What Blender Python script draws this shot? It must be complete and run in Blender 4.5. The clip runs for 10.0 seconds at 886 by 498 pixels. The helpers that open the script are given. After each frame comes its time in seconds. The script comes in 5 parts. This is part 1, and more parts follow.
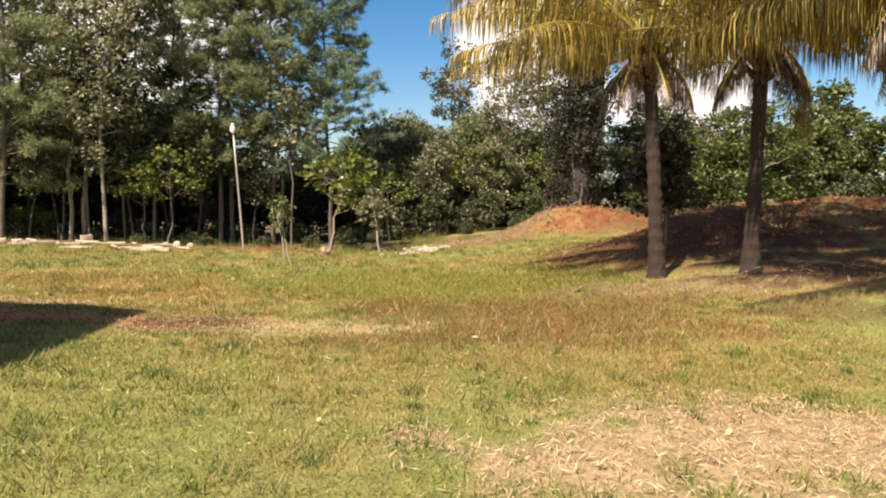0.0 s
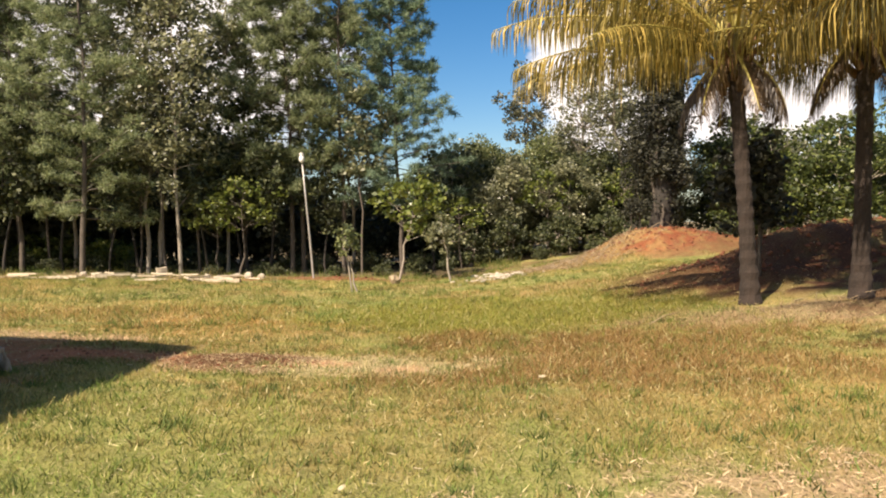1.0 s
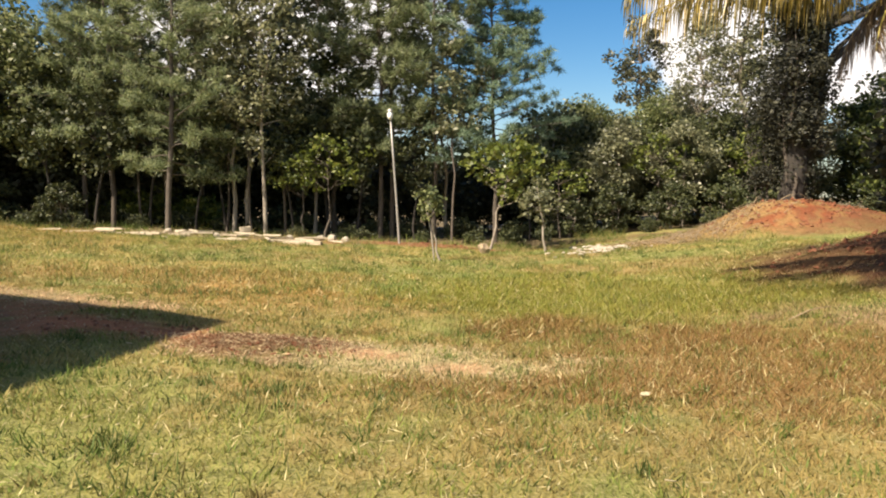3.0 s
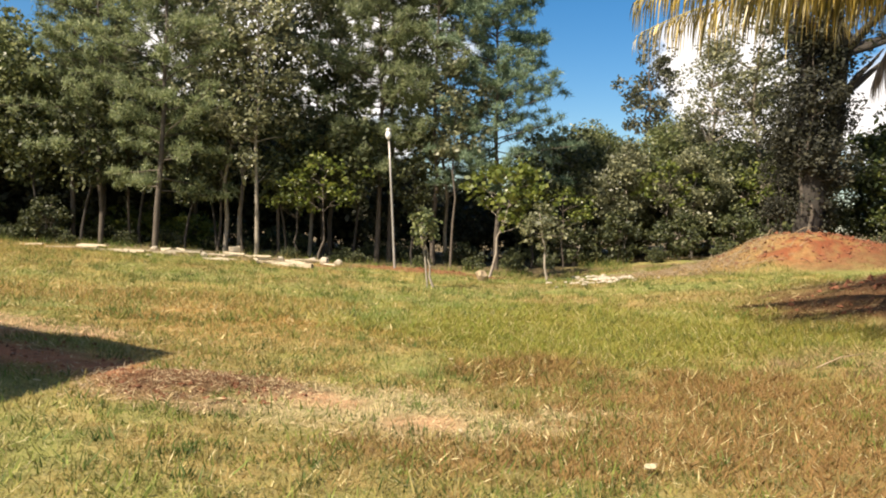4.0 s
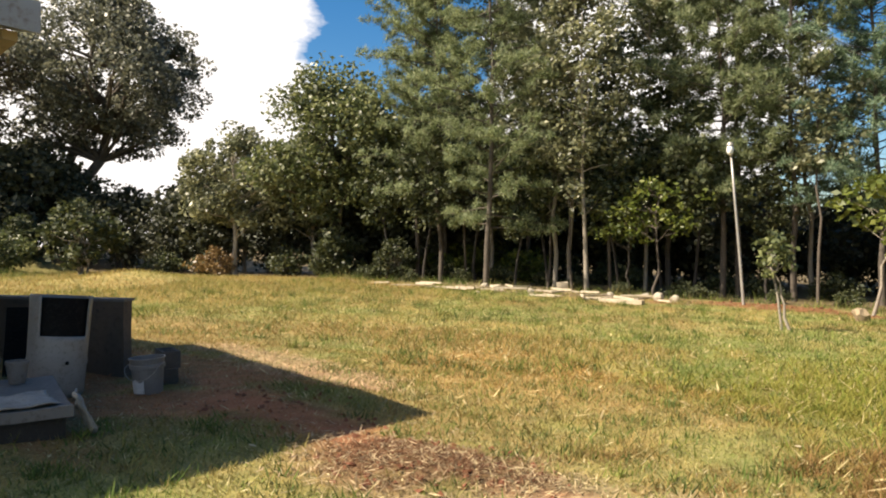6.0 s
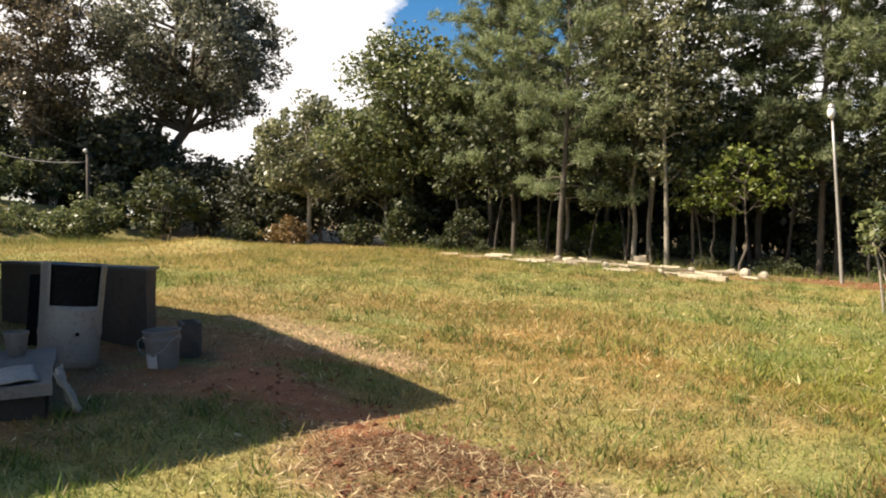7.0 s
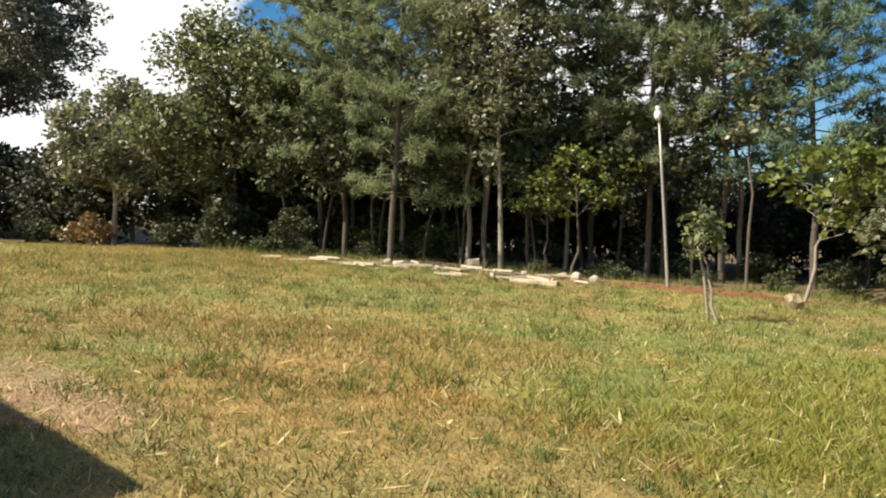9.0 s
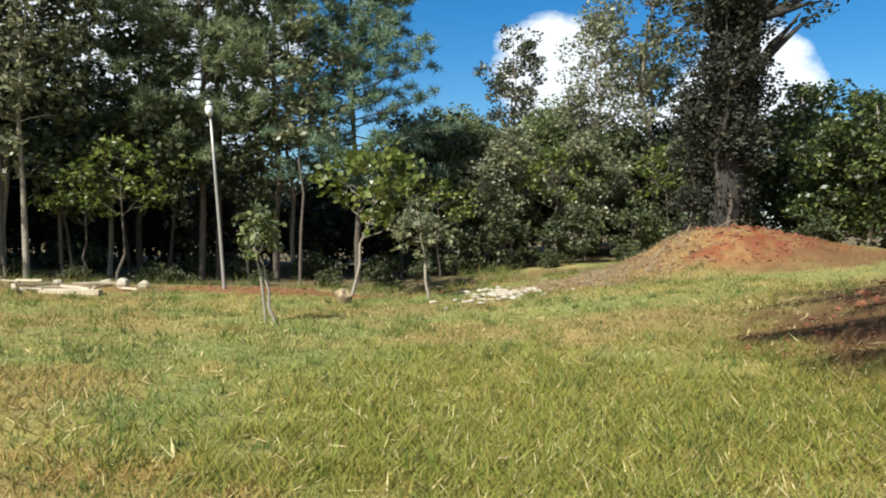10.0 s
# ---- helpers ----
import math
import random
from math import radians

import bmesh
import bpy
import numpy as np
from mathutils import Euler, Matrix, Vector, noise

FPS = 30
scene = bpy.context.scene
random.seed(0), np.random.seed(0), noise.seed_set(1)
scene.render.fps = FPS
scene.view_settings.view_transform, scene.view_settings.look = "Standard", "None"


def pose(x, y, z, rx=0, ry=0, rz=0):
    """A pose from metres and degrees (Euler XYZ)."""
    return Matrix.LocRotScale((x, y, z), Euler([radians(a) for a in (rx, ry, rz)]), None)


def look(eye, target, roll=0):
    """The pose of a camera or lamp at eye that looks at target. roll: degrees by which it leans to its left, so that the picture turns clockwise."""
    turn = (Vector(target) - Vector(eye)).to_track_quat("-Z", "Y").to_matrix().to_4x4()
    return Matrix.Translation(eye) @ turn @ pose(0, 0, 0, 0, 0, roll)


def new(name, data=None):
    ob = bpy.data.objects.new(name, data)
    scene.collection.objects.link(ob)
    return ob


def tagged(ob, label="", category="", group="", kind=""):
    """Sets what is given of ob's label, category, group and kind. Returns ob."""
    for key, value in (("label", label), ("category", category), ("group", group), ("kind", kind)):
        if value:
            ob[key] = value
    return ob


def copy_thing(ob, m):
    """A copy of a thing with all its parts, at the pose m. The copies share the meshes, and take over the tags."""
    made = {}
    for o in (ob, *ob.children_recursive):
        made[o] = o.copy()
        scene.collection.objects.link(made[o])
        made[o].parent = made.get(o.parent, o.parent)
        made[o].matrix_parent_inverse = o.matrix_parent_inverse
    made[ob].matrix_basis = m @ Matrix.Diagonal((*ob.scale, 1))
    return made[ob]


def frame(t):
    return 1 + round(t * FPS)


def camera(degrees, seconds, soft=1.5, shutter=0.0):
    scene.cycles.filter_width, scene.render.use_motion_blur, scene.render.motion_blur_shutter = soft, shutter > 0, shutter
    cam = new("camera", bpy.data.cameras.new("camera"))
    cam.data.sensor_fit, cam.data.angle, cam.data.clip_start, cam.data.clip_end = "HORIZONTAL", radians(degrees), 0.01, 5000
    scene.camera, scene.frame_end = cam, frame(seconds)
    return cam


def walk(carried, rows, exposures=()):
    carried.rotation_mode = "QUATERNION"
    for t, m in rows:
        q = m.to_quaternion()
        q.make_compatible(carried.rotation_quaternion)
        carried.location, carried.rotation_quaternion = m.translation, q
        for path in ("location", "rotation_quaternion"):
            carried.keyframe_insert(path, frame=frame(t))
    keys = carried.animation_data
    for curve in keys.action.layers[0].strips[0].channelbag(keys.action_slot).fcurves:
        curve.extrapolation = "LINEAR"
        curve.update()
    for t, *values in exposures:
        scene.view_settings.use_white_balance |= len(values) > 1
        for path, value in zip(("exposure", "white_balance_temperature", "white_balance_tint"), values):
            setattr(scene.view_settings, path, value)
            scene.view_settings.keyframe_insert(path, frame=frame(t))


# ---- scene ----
# ---------- camera and its walk ----------
cam = camera(62.9, 10.0, soft=1.95)
walk(cam, [
    (0, look((0.000, -0.000, 1.619), (2.654, 9.616, 0.929), 0.46)),
    (0.5, look((0.204, 0.489, 1.581), (2.633, 10.183, 1.211), 0.91)),
    (1, look((0.482, 0.919, 1.582), (2.086, 10.785, 1.257), -0.94)),
    (1.5, look((0.672, 1.372, 1.570), (1.335, 11.327, 0.899), 0.58)),
    (2, look((0.766, 1.877, 1.559), (1.481, 11.845, 1.216), 1.14)),
    (2.5, look((0.935, 2.461, 1.503), (0.834, 12.455, 1.172), -1.49)),
    (2.7, look((1.007, 2.718, 1.486), (1.069, 12.688, 0.706), -0.67)),
    (3.8, look((1.404, 4.022, 1.452), (1.496, 14.008, 0.929), 2.43)),
    (4, look((1.462, 4.266, 1.425), (1.559, 14.256, 0.998), 2.04)),
    (4.5, look((1.591, 4.859, 1.423), (1.031, 14.830, 0.909), -1.58)),
    (5, look((1.724, 5.334, 1.430), (-0.621, 15.050, 1.117), -0.34)),
    (5.5, look((1.717, 5.878, 1.404), (-1.392, 15.380, 1.204), 1.08)),
    (6, look((1.779, 6.343, 1.395), (-2.727, 15.270, 1.350), -0.15)),
    (6.2, look((1.788, 6.521, 1.399), (-3.397, 15.071, 1.338), 0.65)),
    (7.3, look((1.838, 7.635, 1.355), (-3.904, 15.807, 0.852), 0.38)),
    (7.5, look((1.824, 7.841, 1.375), (-4.442, 15.630, 1.104), 0.95)),
    (8, look((1.754, 8.332, 1.327), (-4.553, 16.083, 0.967), 0.84)),
    (8.5, look((1.661, 8.868, 1.324), (-3.786, 17.234, 0.741), -0.32)),
    (9, look((1.655, 9.363, 1.349), (-2.062, 18.638, 0.936), 0.91)),
    (9.5, look((1.586, 9.851, 1.344), (1.169, 19.832, 0.886), 0.75)),
    (10, look((1.606, 10.058, 1.345), (3.731, 19.824, 1.011), 0.58)),
], exposures=[(0, 0.96, 7450, 18), (2.5, 0.96, 7300, 15), (5, 1.0, 7200, 13), (6, 1.0, 7200, 13), (8, 1.0, 7050, 12), (9, 0.82, 6800, 9), (10, 0.75, 6100, 5)])

# ---------- world, sun ----------
SUN_WAY = Vector((2.36, 2.14, -3.43)).normalized()          # the way the sunlight travels
world = bpy.data.worlds.new("sky")
scene.world = world
world.use_nodes = True
wn, wl = world.node_tree.nodes, world.node_tree.links
wn.clear()
sky = wn.new("ShaderNodeTexSky")
sky.sky_type = "NISHITA"
sky.sun_disc = False
sky.sun_elevation = radians(46)
sky.sun_rotation = math.atan2(-SUN_WAY.x, -SUN_WAY.y)
sky.air_density, sky.dust_density, sky.ozone_density = 1.0, 0.8, 3.0
bg = wn.new("ShaderNodeBackground")
bg.inputs["Strength"].default_value = 0.077
out = wn.new("ShaderNodeOutputWorld")
wco = wn.new("ShaderNodeTexCoord")


def world_math(op, a, b=None, clamp=False):
    n = wn.new("ShaderNodeMath")
    n.operation, n.use_clamp = op, clamp
    for k, v in enumerate((a, b)):
        if v is None:
            continue
        if isinstance(v, (int, float)):
            n.inputs[k].default_value = v
        else:
            wl.new(v, n.inputs[k])
    return n.outputs[0]


def cloud_bank(azimuth, elevation, inner, outer):
    """A cloud's rough extent: one near its middle, zero outside. Azimuth in degrees to the left of +y."""
    a, e = radians(azimuth), radians(elevation)
    mid = (-math.sin(a) * math.cos(e), math.cos(a) * math.cos(e), math.sin(e))
    dot = wn.new("ShaderNodeVectorMath")
    dot.operation = "DOT_PRODUCT"
    wl.new(wco.outputs["Generated"], dot.inputs[0])
    dot.inputs[1].default_value = mid
    ramp = wn.new("ShaderNodeMapRange")
    ramp.inputs["From Min"].default_value = math.cos(radians(outer))
    ramp.inputs["From Max"].default_value = math.cos(radians(inner))
    wl.new(dot.outputs["Value"], ramp.inputs["Value"])
    return ramp.outputs[0]


puff = wn.new("ShaderNodeTexNoise")
puff.inputs["Scale"].default_value = 5.5
puff.inputs["Detail"].default_value = 9.0
puff.inputs["Roughness"].default_value = 0.58
stretch = wn.new("ShaderNodeMapping")
stretch.inputs["Scale"].default_value = (1, 1, 1.7)
wl.new(wco.outputs["Generated"], stretch.inputs["Vector"])
wl.new(stretch.outputs[0], puff.inputs["Vector"])
banks = cloud_bank(54, 14, 12, 21)
for place in ((-22, 9.5, 3, 8), (-34, 9, 2, 7), (12, 12, 7, 16), (-62, 12, 5, 12), (100, 25, 10, 30), (170, 30, 10, 35)):
    banks = world_math("MAXIMUM", banks, cloud_bank(*place))
banks = world_math("ADD", world_math("MULTIPLY", banks, 0.62), world_math("MULTIPLY", puff.outputs["Fac"], 1.5))
cover = world_math("MULTIPLY", world_math("SUBTRACT", banks, 0.96), 5.0, True)
mixer = wn.new("ShaderNodeMix")
mixer.data_type = "RGBA"
wl.new(cover, mixer.inputs["Factor"])
deep = wn.new("ShaderNodeHueSaturation")
deep.inputs["Saturation"].default_value = 1.42
wl.new(sky.outputs[0], deep.inputs["Color"])
wl.new(deep.outputs[0], mixer.inputs["A"])
mixer.inputs["B"].default_value = (8.5, 8.6, 8.9, 1)
wl.new(mixer.outputs["Result"], bg.inputs["Color"])
wl.new(bg.outputs[0], out.inputs[0])

sun = bpy.data.lights.new("sun", "SUN")
sun.energy, sun.angle, sun.color = 5.0, radians(0.53), (1.0, 0.93, 0.80)
sun_lamp = new("sun", sun)
sun_lamp.matrix_world = look((-20, -15, 30), Vector((-20, -15, 30)) + SUN_WAY)

# ---------- materials ----------


def blank(name):
    m = bpy.data.materials.new(name)
    m.use_nodes = True
    return m, m.node_tree.nodes, m.node_tree.links, m.node_tree.nodes["Principled BSDF"]


def noise_node(nodes, links, co, scale, detail=4.0, rough=0.55):
    n = nodes.new("ShaderNodeTexNoise")
    n.inputs["Scale"].default_value = scale
    n.inputs["Detail"].default_value = detail
    n.inputs["Roughness"].default_value = rough
    links.new(co, n.inputs["Vector"])
    return n.outputs["Fac"]


def mix_rgb(nodes, links, fac, a, b, blend="MIX"):
    n = nodes.new("ShaderNodeMix")
    n.data_type, n.blend_type = "RGBA", blend
    for key, v in (("Factor", fac), ("A", a), ("B", b)):
        if isinstance(v, (int, float)):
            n.inputs[key].default_value = v
        elif isinstance(v, tuple):
            n.inputs[key].default_value = (*v, 1)
        else:
            links.new(v, n.inputs[key])
    return n.outputs["Result"]


def sharpen(nodes, links, v, lo, hi):
    n = nodes.new("ShaderNodeMapRange")
    n.inputs["From Min"].default_value, n.inputs["From Max"].default_value = lo, hi
    links.new(v, n.inputs["Value"])
    return n.outputs[0]


def surface(name, base, other, stain, scale, rough=0.8, bump=0.3, metal=0.0, fine=9.0):
    """A weathered surface: two colours in large patches, a stain in small ones, with relief."""
    m, nodes, links, bsdf = blank(name)
    co = nodes.new("ShaderNodeTexCoord").outputs["Object"]
    big = noise_node(nodes, links, co, scale)
    small = noise_node(nodes, links, co, scale * fine, 6.0, 0.65)
    col = mix_rgb(nodes, links, sharpen(nodes, links, big, 0.35, 0.65), base, other)
    col = mix_rgb(nodes, links, sharpen(nodes, links, small, 0.52, 0.75), col, stain)
    links.new(col, bsdf.inputs["Base Color"])
    bsdf.inputs["Roughness"].default_value = rough
    bsdf.inputs["Metallic"].default_value = metal
    if bump:
        b = nodes.new("ShaderNodeBump")
        b.inputs["Strength"].default_value = bump
        b.inputs["Distance"].default_value = 0.02
        links.new(small, b.inputs["Height"])
        links.new(b.outputs[0], bsdf.inputs["Normal"])
    return m


def foliage(name, dark, mid, light, through_light=0.35, rough=0.40):
    """Leaves: each leaf its own shade, part of the light comes through."""
    m, nodes, links, bsdf = blank(name)
    pick = nodes.new("ShaderNodeNewGeometry").outputs["Random Per Island"]
    ramp = nodes.new("ShaderNodeValToRGB")
    ramp.color_ramp.elements[0].color = (*dark, 1)
    ramp.color_ramp.elements[1].color = (*light, 1)
    ramp.color_ramp.elements.new(0.55).color = (*mid, 1)
    links.new(pick, ramp.inputs[0])
    tree = nodes.new("ShaderNodeObjectInfo").outputs["Random"]
    shade = nodes.new("ShaderNodeHueSaturation")
    shade.inputs["Hue"].default_value = 0.5
    links.new(sharpen(nodes, links, tree, -3.0, 1.0), shade.inputs["Value"])
    links.new(ramp.outputs[0], shade.inputs["Color"])
    links.new(shade.outputs[0], bsdf.inputs["Base Color"])
    bsdf.inputs["Roughness"].default_value = rough
    bsdf.inputs["Specular IOR Level"].default_value = 0.62
    thin = nodes.new("ShaderNodeBsdfTranslucent")
    links.new(shade.outputs[0], thin.inputs["Color"])
    mix = nodes.new("ShaderNodeMixShader")
    mix.inputs[0].default_value = through_light
    links.new(bsdf.outputs[0], mix.inputs[1])
    links.new(thin.outputs[0], mix.inputs[2])
    links.new(mix.outputs[0], nodes["Material Output"].inputs[0])
    return m


def tinted(name, patchy, bump, rough=0.9, through_light=0.0):
    """Ground and grass: the colour is the mesh's own 'tint', broken up by grain."""
    m, nodes, links, bsdf = blank(name)
    tint = nodes.new("ShaderNodeAttribute")
    tint.attribute_name = "tint"
    co = nodes.new("ShaderNodeTexCoord").outputs["Object"]
    grain = noise_node(nodes, links, co, 38, 5, 0.7)
    clod = noise_node(nodes, links, co, 4.5, 5, 0.6)
    col = tint.outputs["Color"]
    if patchy:
        bare = col
        col = mix_rgb(nodes, links, sharpen(nodes, links, clod, 0.42, 0.72), col, (0.115, 0.125, 0.038))
        col = mix_rgb(nodes, links, sharpen(nodes, links, grain, 0.50, 0.72), col, (0.42, 0.36, 0.18))
        col = mix_rgb(nodes, links, sharpen(nodes, links, grain, 0.46, 0.28), col, (0.080, 0.078, 0.030))
        crumb = mix_rgb(nodes, links, sharpen(nodes, links, clod, 0.3, 0.75), bare, mix_rgb(nodes, links, 0.55, bare, (0.06, 0.03, 0.018)))
        crumb = mix_rgb(nodes, links, sharpen(nodes, links, grain, 0.52, 0.75), crumb, mix_rgb(nodes, links, 0.35, bare, (0.60, 0.42, 0.26)))
        col = mix_rgb(nodes, links, tint.outputs["Alpha"], col, crumb)
    links.new(col, bsdf.inputs["Base Color"])
    bsdf.inputs["Roughness"].default_value = rough
    bsdf.inputs["Specular IOR Level"].default_value = 0.15
    if bump:
        b = nodes.new("ShaderNodeBump")
        b.inputs["Strength"].default_value = bump
        b.inputs["Distance"].default_value = 0.05
        links.new(grain, b.inputs["Height"])
        links.new(b.outputs[0], bsdf.inputs["Normal"])
    if through_light:
        thin = nodes.new("ShaderNodeBsdfTranslucent")
        links.new(col, thin.inputs["Color"])
        mix = nodes.new("ShaderNodeMixShader")
        mix.inputs[0].default_value = through_light
        links.new(bsdf.outputs[0], mix.inputs[1])
        links.new(thin.outputs[0], mix.inputs[2])
        links.new(mix.outputs[0], nodes["Material Output"].inputs[0])
    return m


M_GROUND = tinted("grassy_earth", True, 0.6)
M_BLADE = tinted("grass_blade", False, 0.0, 0.6, 0.3)
M_PINE = foliage("pine_needles", (0.085, 0.120, 0.055), (0.225, 0.275, 0.125), (0.450, 0.480, 0.255), 0.48, 0.6)
M_BLUE_PINE = foliage("bluish_pine_needles", (0.070, 0.120, 0.068), (0.175, 0.265, 0.150), (0.370, 0.460, 0.290), 0.46, 0.6)
M_HEDGE = foliage("hedge_leaves", (0.024, 0.036, 0.011), (0.072, 0.100, 0.026), (0.235, 0.270, 0.072), 0.36)
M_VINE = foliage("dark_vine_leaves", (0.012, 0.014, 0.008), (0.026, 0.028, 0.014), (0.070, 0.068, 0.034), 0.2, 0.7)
M_LEAF = foliage("broad_leaves", (0.062, 0.084, 0.033), (0.170, 0.205, 0.076), (0.400, 0.410, 0.185), 0.42)
M_GREY_LEAF = foliage("greyish_leaves", (0.090, 0.102, 0.054), (0.205, 0.215, 0.115), (0.430, 0.420, 0.240), 0.40)
M_DARK_LEAF = foliage("dark_leaves", (0.040, 0.048, 0.026), (0.092, 0.100, 0.052), (0.260, 0.250, 0.150), 0.32)
M_FRESH_LEAF = foliage("fresh_leaves", (0.088, 0.130, 0.022), (0.165, 0.205, 0.038), (0.280, 0.300, 0.075), 0.40)
M_DRY_LEAF = foliage("dry_leaves", (0.130, 0.080, 0.030), (0.240, 0.150, 0.060), (0.360, 0.240, 0.110), 0.3)
M_PALM = foliage("palm_leaflets", (0.070, 0.066, 0.020), (0.280, 0.225, 0.055), (0.800, 0.580, 0.170), 0.36)
M_DRY_PALM = foliage("dry_palm_leaflets", (0.048, 0.029, 0.014), (0.092, 0.056, 0.026), (0.220, 0.145, 0.066), 0.15)
M_WOOD_LEAF = foliage("wood_leaves", (0.030, 0.042, 0.015), (0.062, 0.078, 0.026), (0.150, 0.158, 0.056), 0.3, 0.6)
# greens darkened to stand in for shade at the wood's edge
M_DIM_LEAF = foliage("dimmed_green_leaves", (0.024, 0.031, 0.014), (0.050, 0.058, 0.026), (0.120, 0.118, 0.056), 0.25, 0.6)
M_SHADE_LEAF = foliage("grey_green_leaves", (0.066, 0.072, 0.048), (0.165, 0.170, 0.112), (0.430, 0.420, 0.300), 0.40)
M_RUSTY_LEAF = foliage("rusty_leaves", (0.070, 0.058, 0.040), (0.175, 0.140, 0.090), (0.420, 0.350, 0.240), 0.38)
M_OLD_BARK = surface("blackish_bark", (0.040, 0.034, 0.028), (0.026, 0.022, 0.019), (0.065, 0.056, 0.046), 2.2, 0.95, 0.8)
M_RACHIS = surface("palm_midrib", (0.42, 0.36, 0.09), (0.34, 0.28, 0.08), (0.20, 0.13, 0.05), 3, 0.5, 0.1)
M_BARK = surface("dark_bark", (0.105, 0.085, 0.066), (0.070, 0.056, 0.044), (0.170, 0.150, 0.125), 2.2, 0.9, 0.7)
M_PALE_BARK = surface("pale_bark", (0.330, 0.290, 0.235), (0.230, 0.195, 0.155), (0.110, 0.090, 0.070), 1.8, 0.9, 0.5)
M_PALM_BARK = surface("palm_bark", (0.036, 0.024, 0.018), (0.024, 0.017, 0.013), (0.068, 0.050, 0.038), 4.0, 0.95, 0.9)
M_FIBRE = surface("palm_fibre", (0.200, 0.105, 0.045), (0.120, 0.065, 0.030), (0.060, 0.035, 0.020), 7.0, 0.95, 0.8)
M_WALL = surface("whitewashed_plaster", (0.66, 0.65, 0.61), (0.58, 0.57, 0.53), (0.42, 0.40, 0.36), 1.1, 0.85, 0.15)
M_TAN = surface("tan_paint", (0.43, 0.33, 0.22), (0.38, 0.29, 0.19), (0.27, 0.20, 0.14), 1.5, 0.7, 0.1)
M_ZINC = surface("weathered_zinc", (0.46, 0.46, 0.45), (0.38, 0.38, 0.38), (0.27, 0.22, 0.18), 1.6, 0.5, 0.1, 0.6)
M_CEMENT = surface("dark_cement", (0.150, 0.108, 0.080), (0.112, 0.082, 0.062), (0.066, 0.048, 0.037), 1.7, 0.9, 0.4)
M_SLAB = surface("worn_concrete", (0.210, 0.190, 0.170), (0.160, 0.142, 0.128), (0.095, 0.080, 0.070), 2.3, 0.9, 0.4)
M_BLOCK = surface("cinder_block", (0.112, 0.094, 0.080), (0.082, 0.068, 0.058), (0.050, 0.041, 0.035), 6.0, 0.95, 0.7)
M_DRUM = surface("grubby_white_plastic", (0.325, 0.290, 0.262), (0.262, 0.232, 0.208), (0.165, 0.138, 0.115), 2.6, 0.5, 0.05)
M_PAIL = surface("grey_plastic", (0.200, 0.186, 0.178), (0.162, 0.150, 0.142), (0.112, 0.100, 0.092), 5.0, 0.5, 0.05)
M_PAPER = surface("white_label", (0.62, 0.62, 0.62), (0.54, 0.54, 0.55), (0.40, 0.38, 0.36), 9.0, 0.6, 0.0)
M_RUBBER = surface("black_cavity", (0.012, 0.011, 0.011), (0.018, 0.017, 0.016), (0.030, 0.026, 0.024), 3.0, 0.9, 0.0)
M_RUBBER.node_tree.nodes["Principled BSDF"].inputs["Specular IOR Level"].default_value = 0.05
M_TIMBER = surface("pale_sawn_timber", (0.58, 0.50, 0.38), (0.45, 0.37, 0.26), (0.27, 0.20, 0.13), 2.4, 0.8, 0.3)
M_STONE = surface("pale_rubble", (0.470, 0.420, 0.330), (0.360, 0.310, 0.235), (0.230, 0.180, 0.130), 5.0, 0.9, 0.5)
M_POLE = surface("grey_galvanised_steel", (0.44, 0.42, 0.39), (0.36, 0.34, 0.31), (0.24, 0.20, 0.16), 2.0, 0.5, 0.1, 0.5)
M_OLD_WOOD = surface("old_post_wood", (0.085, 0.070, 0.058), (0.060, 0.048, 0.040), (0.130, 0.110, 0.092), 3.0, 0.9, 0.5)
M_RED_PAINT = surface("faded_red_paint", (0.260, 0.085, 0.050), (0.200, 0.070, 0.045), (0.110, 0.070, 0.050), 4.0, 0.8, 0.2)
M_LAMP = surface("white_lamp_glass", (0.82, 0.82, 0.80), (0.78, 0.78, 0.76), (0.66, 0.65, 0.62), 6.0, 0.25, 0.0)
M_WHITE_PIPE = surface("white_pipe", (0.74, 0.73, 0.70), (0.66, 0.65, 0.62), (0.45, 0.42, 0.37), 4.0, 0.6, 0.05)
M_WIRE = surface("black_cable", (0.060, 0.058, 0.056), (0.045, 0.044, 0.042), (0.10, 0.10, 0.10), 8.0, 0.6, 0.0)
M_TWIG = surface("dry_twigs", (0.330, 0.255, 0.160), (0.240, 0.175, 0.105), (0.150, 0.105, 0.065), 3.0, 0.9, 0.2)
M_CLOTH = surface("dirty_white_sacking", (0.400, 0.365, 0.325), (0.310, 0.280, 0.245), (0.190, 0.160, 0.135), 5.0, 0.95, 0.4)
M_STRAW = surface("dry_leaf_litter", (0.560, 0.480, 0.320), (0.450, 0.370, 0.220), (0.320, 0.240, 0.140), 9.0, 0.9, 0.1)

# ---------- mesh helpers ----------


def mesh_of(name, verts, faces, material, smooth=False):
    """A mesh from an array of places and an array of faces, all of one size."""
    verts, faces = np.asarray(verts, np.float32).reshape(-1, 3), np.asarray(faces, np.int32)
    me = bpy.data.meshes.new(name)
    count, size = faces.shape
    me.vertices.add(len(verts))
    me.vertices.foreach_set("co", verts.ravel())
    me.loops.add(count * size)
    me.loops.foreach_set("vertex_index", faces.ravel())
    me.polygons.add(count)
    me.polygons.foreach_set("loop_start", np.arange(count, dtype=np.int32) * size)
    me.polygons.foreach_set("use_smooth", np.full(count, smooth))
    me.materials.append(material)
    me.update(calc_edges=True)
    return me


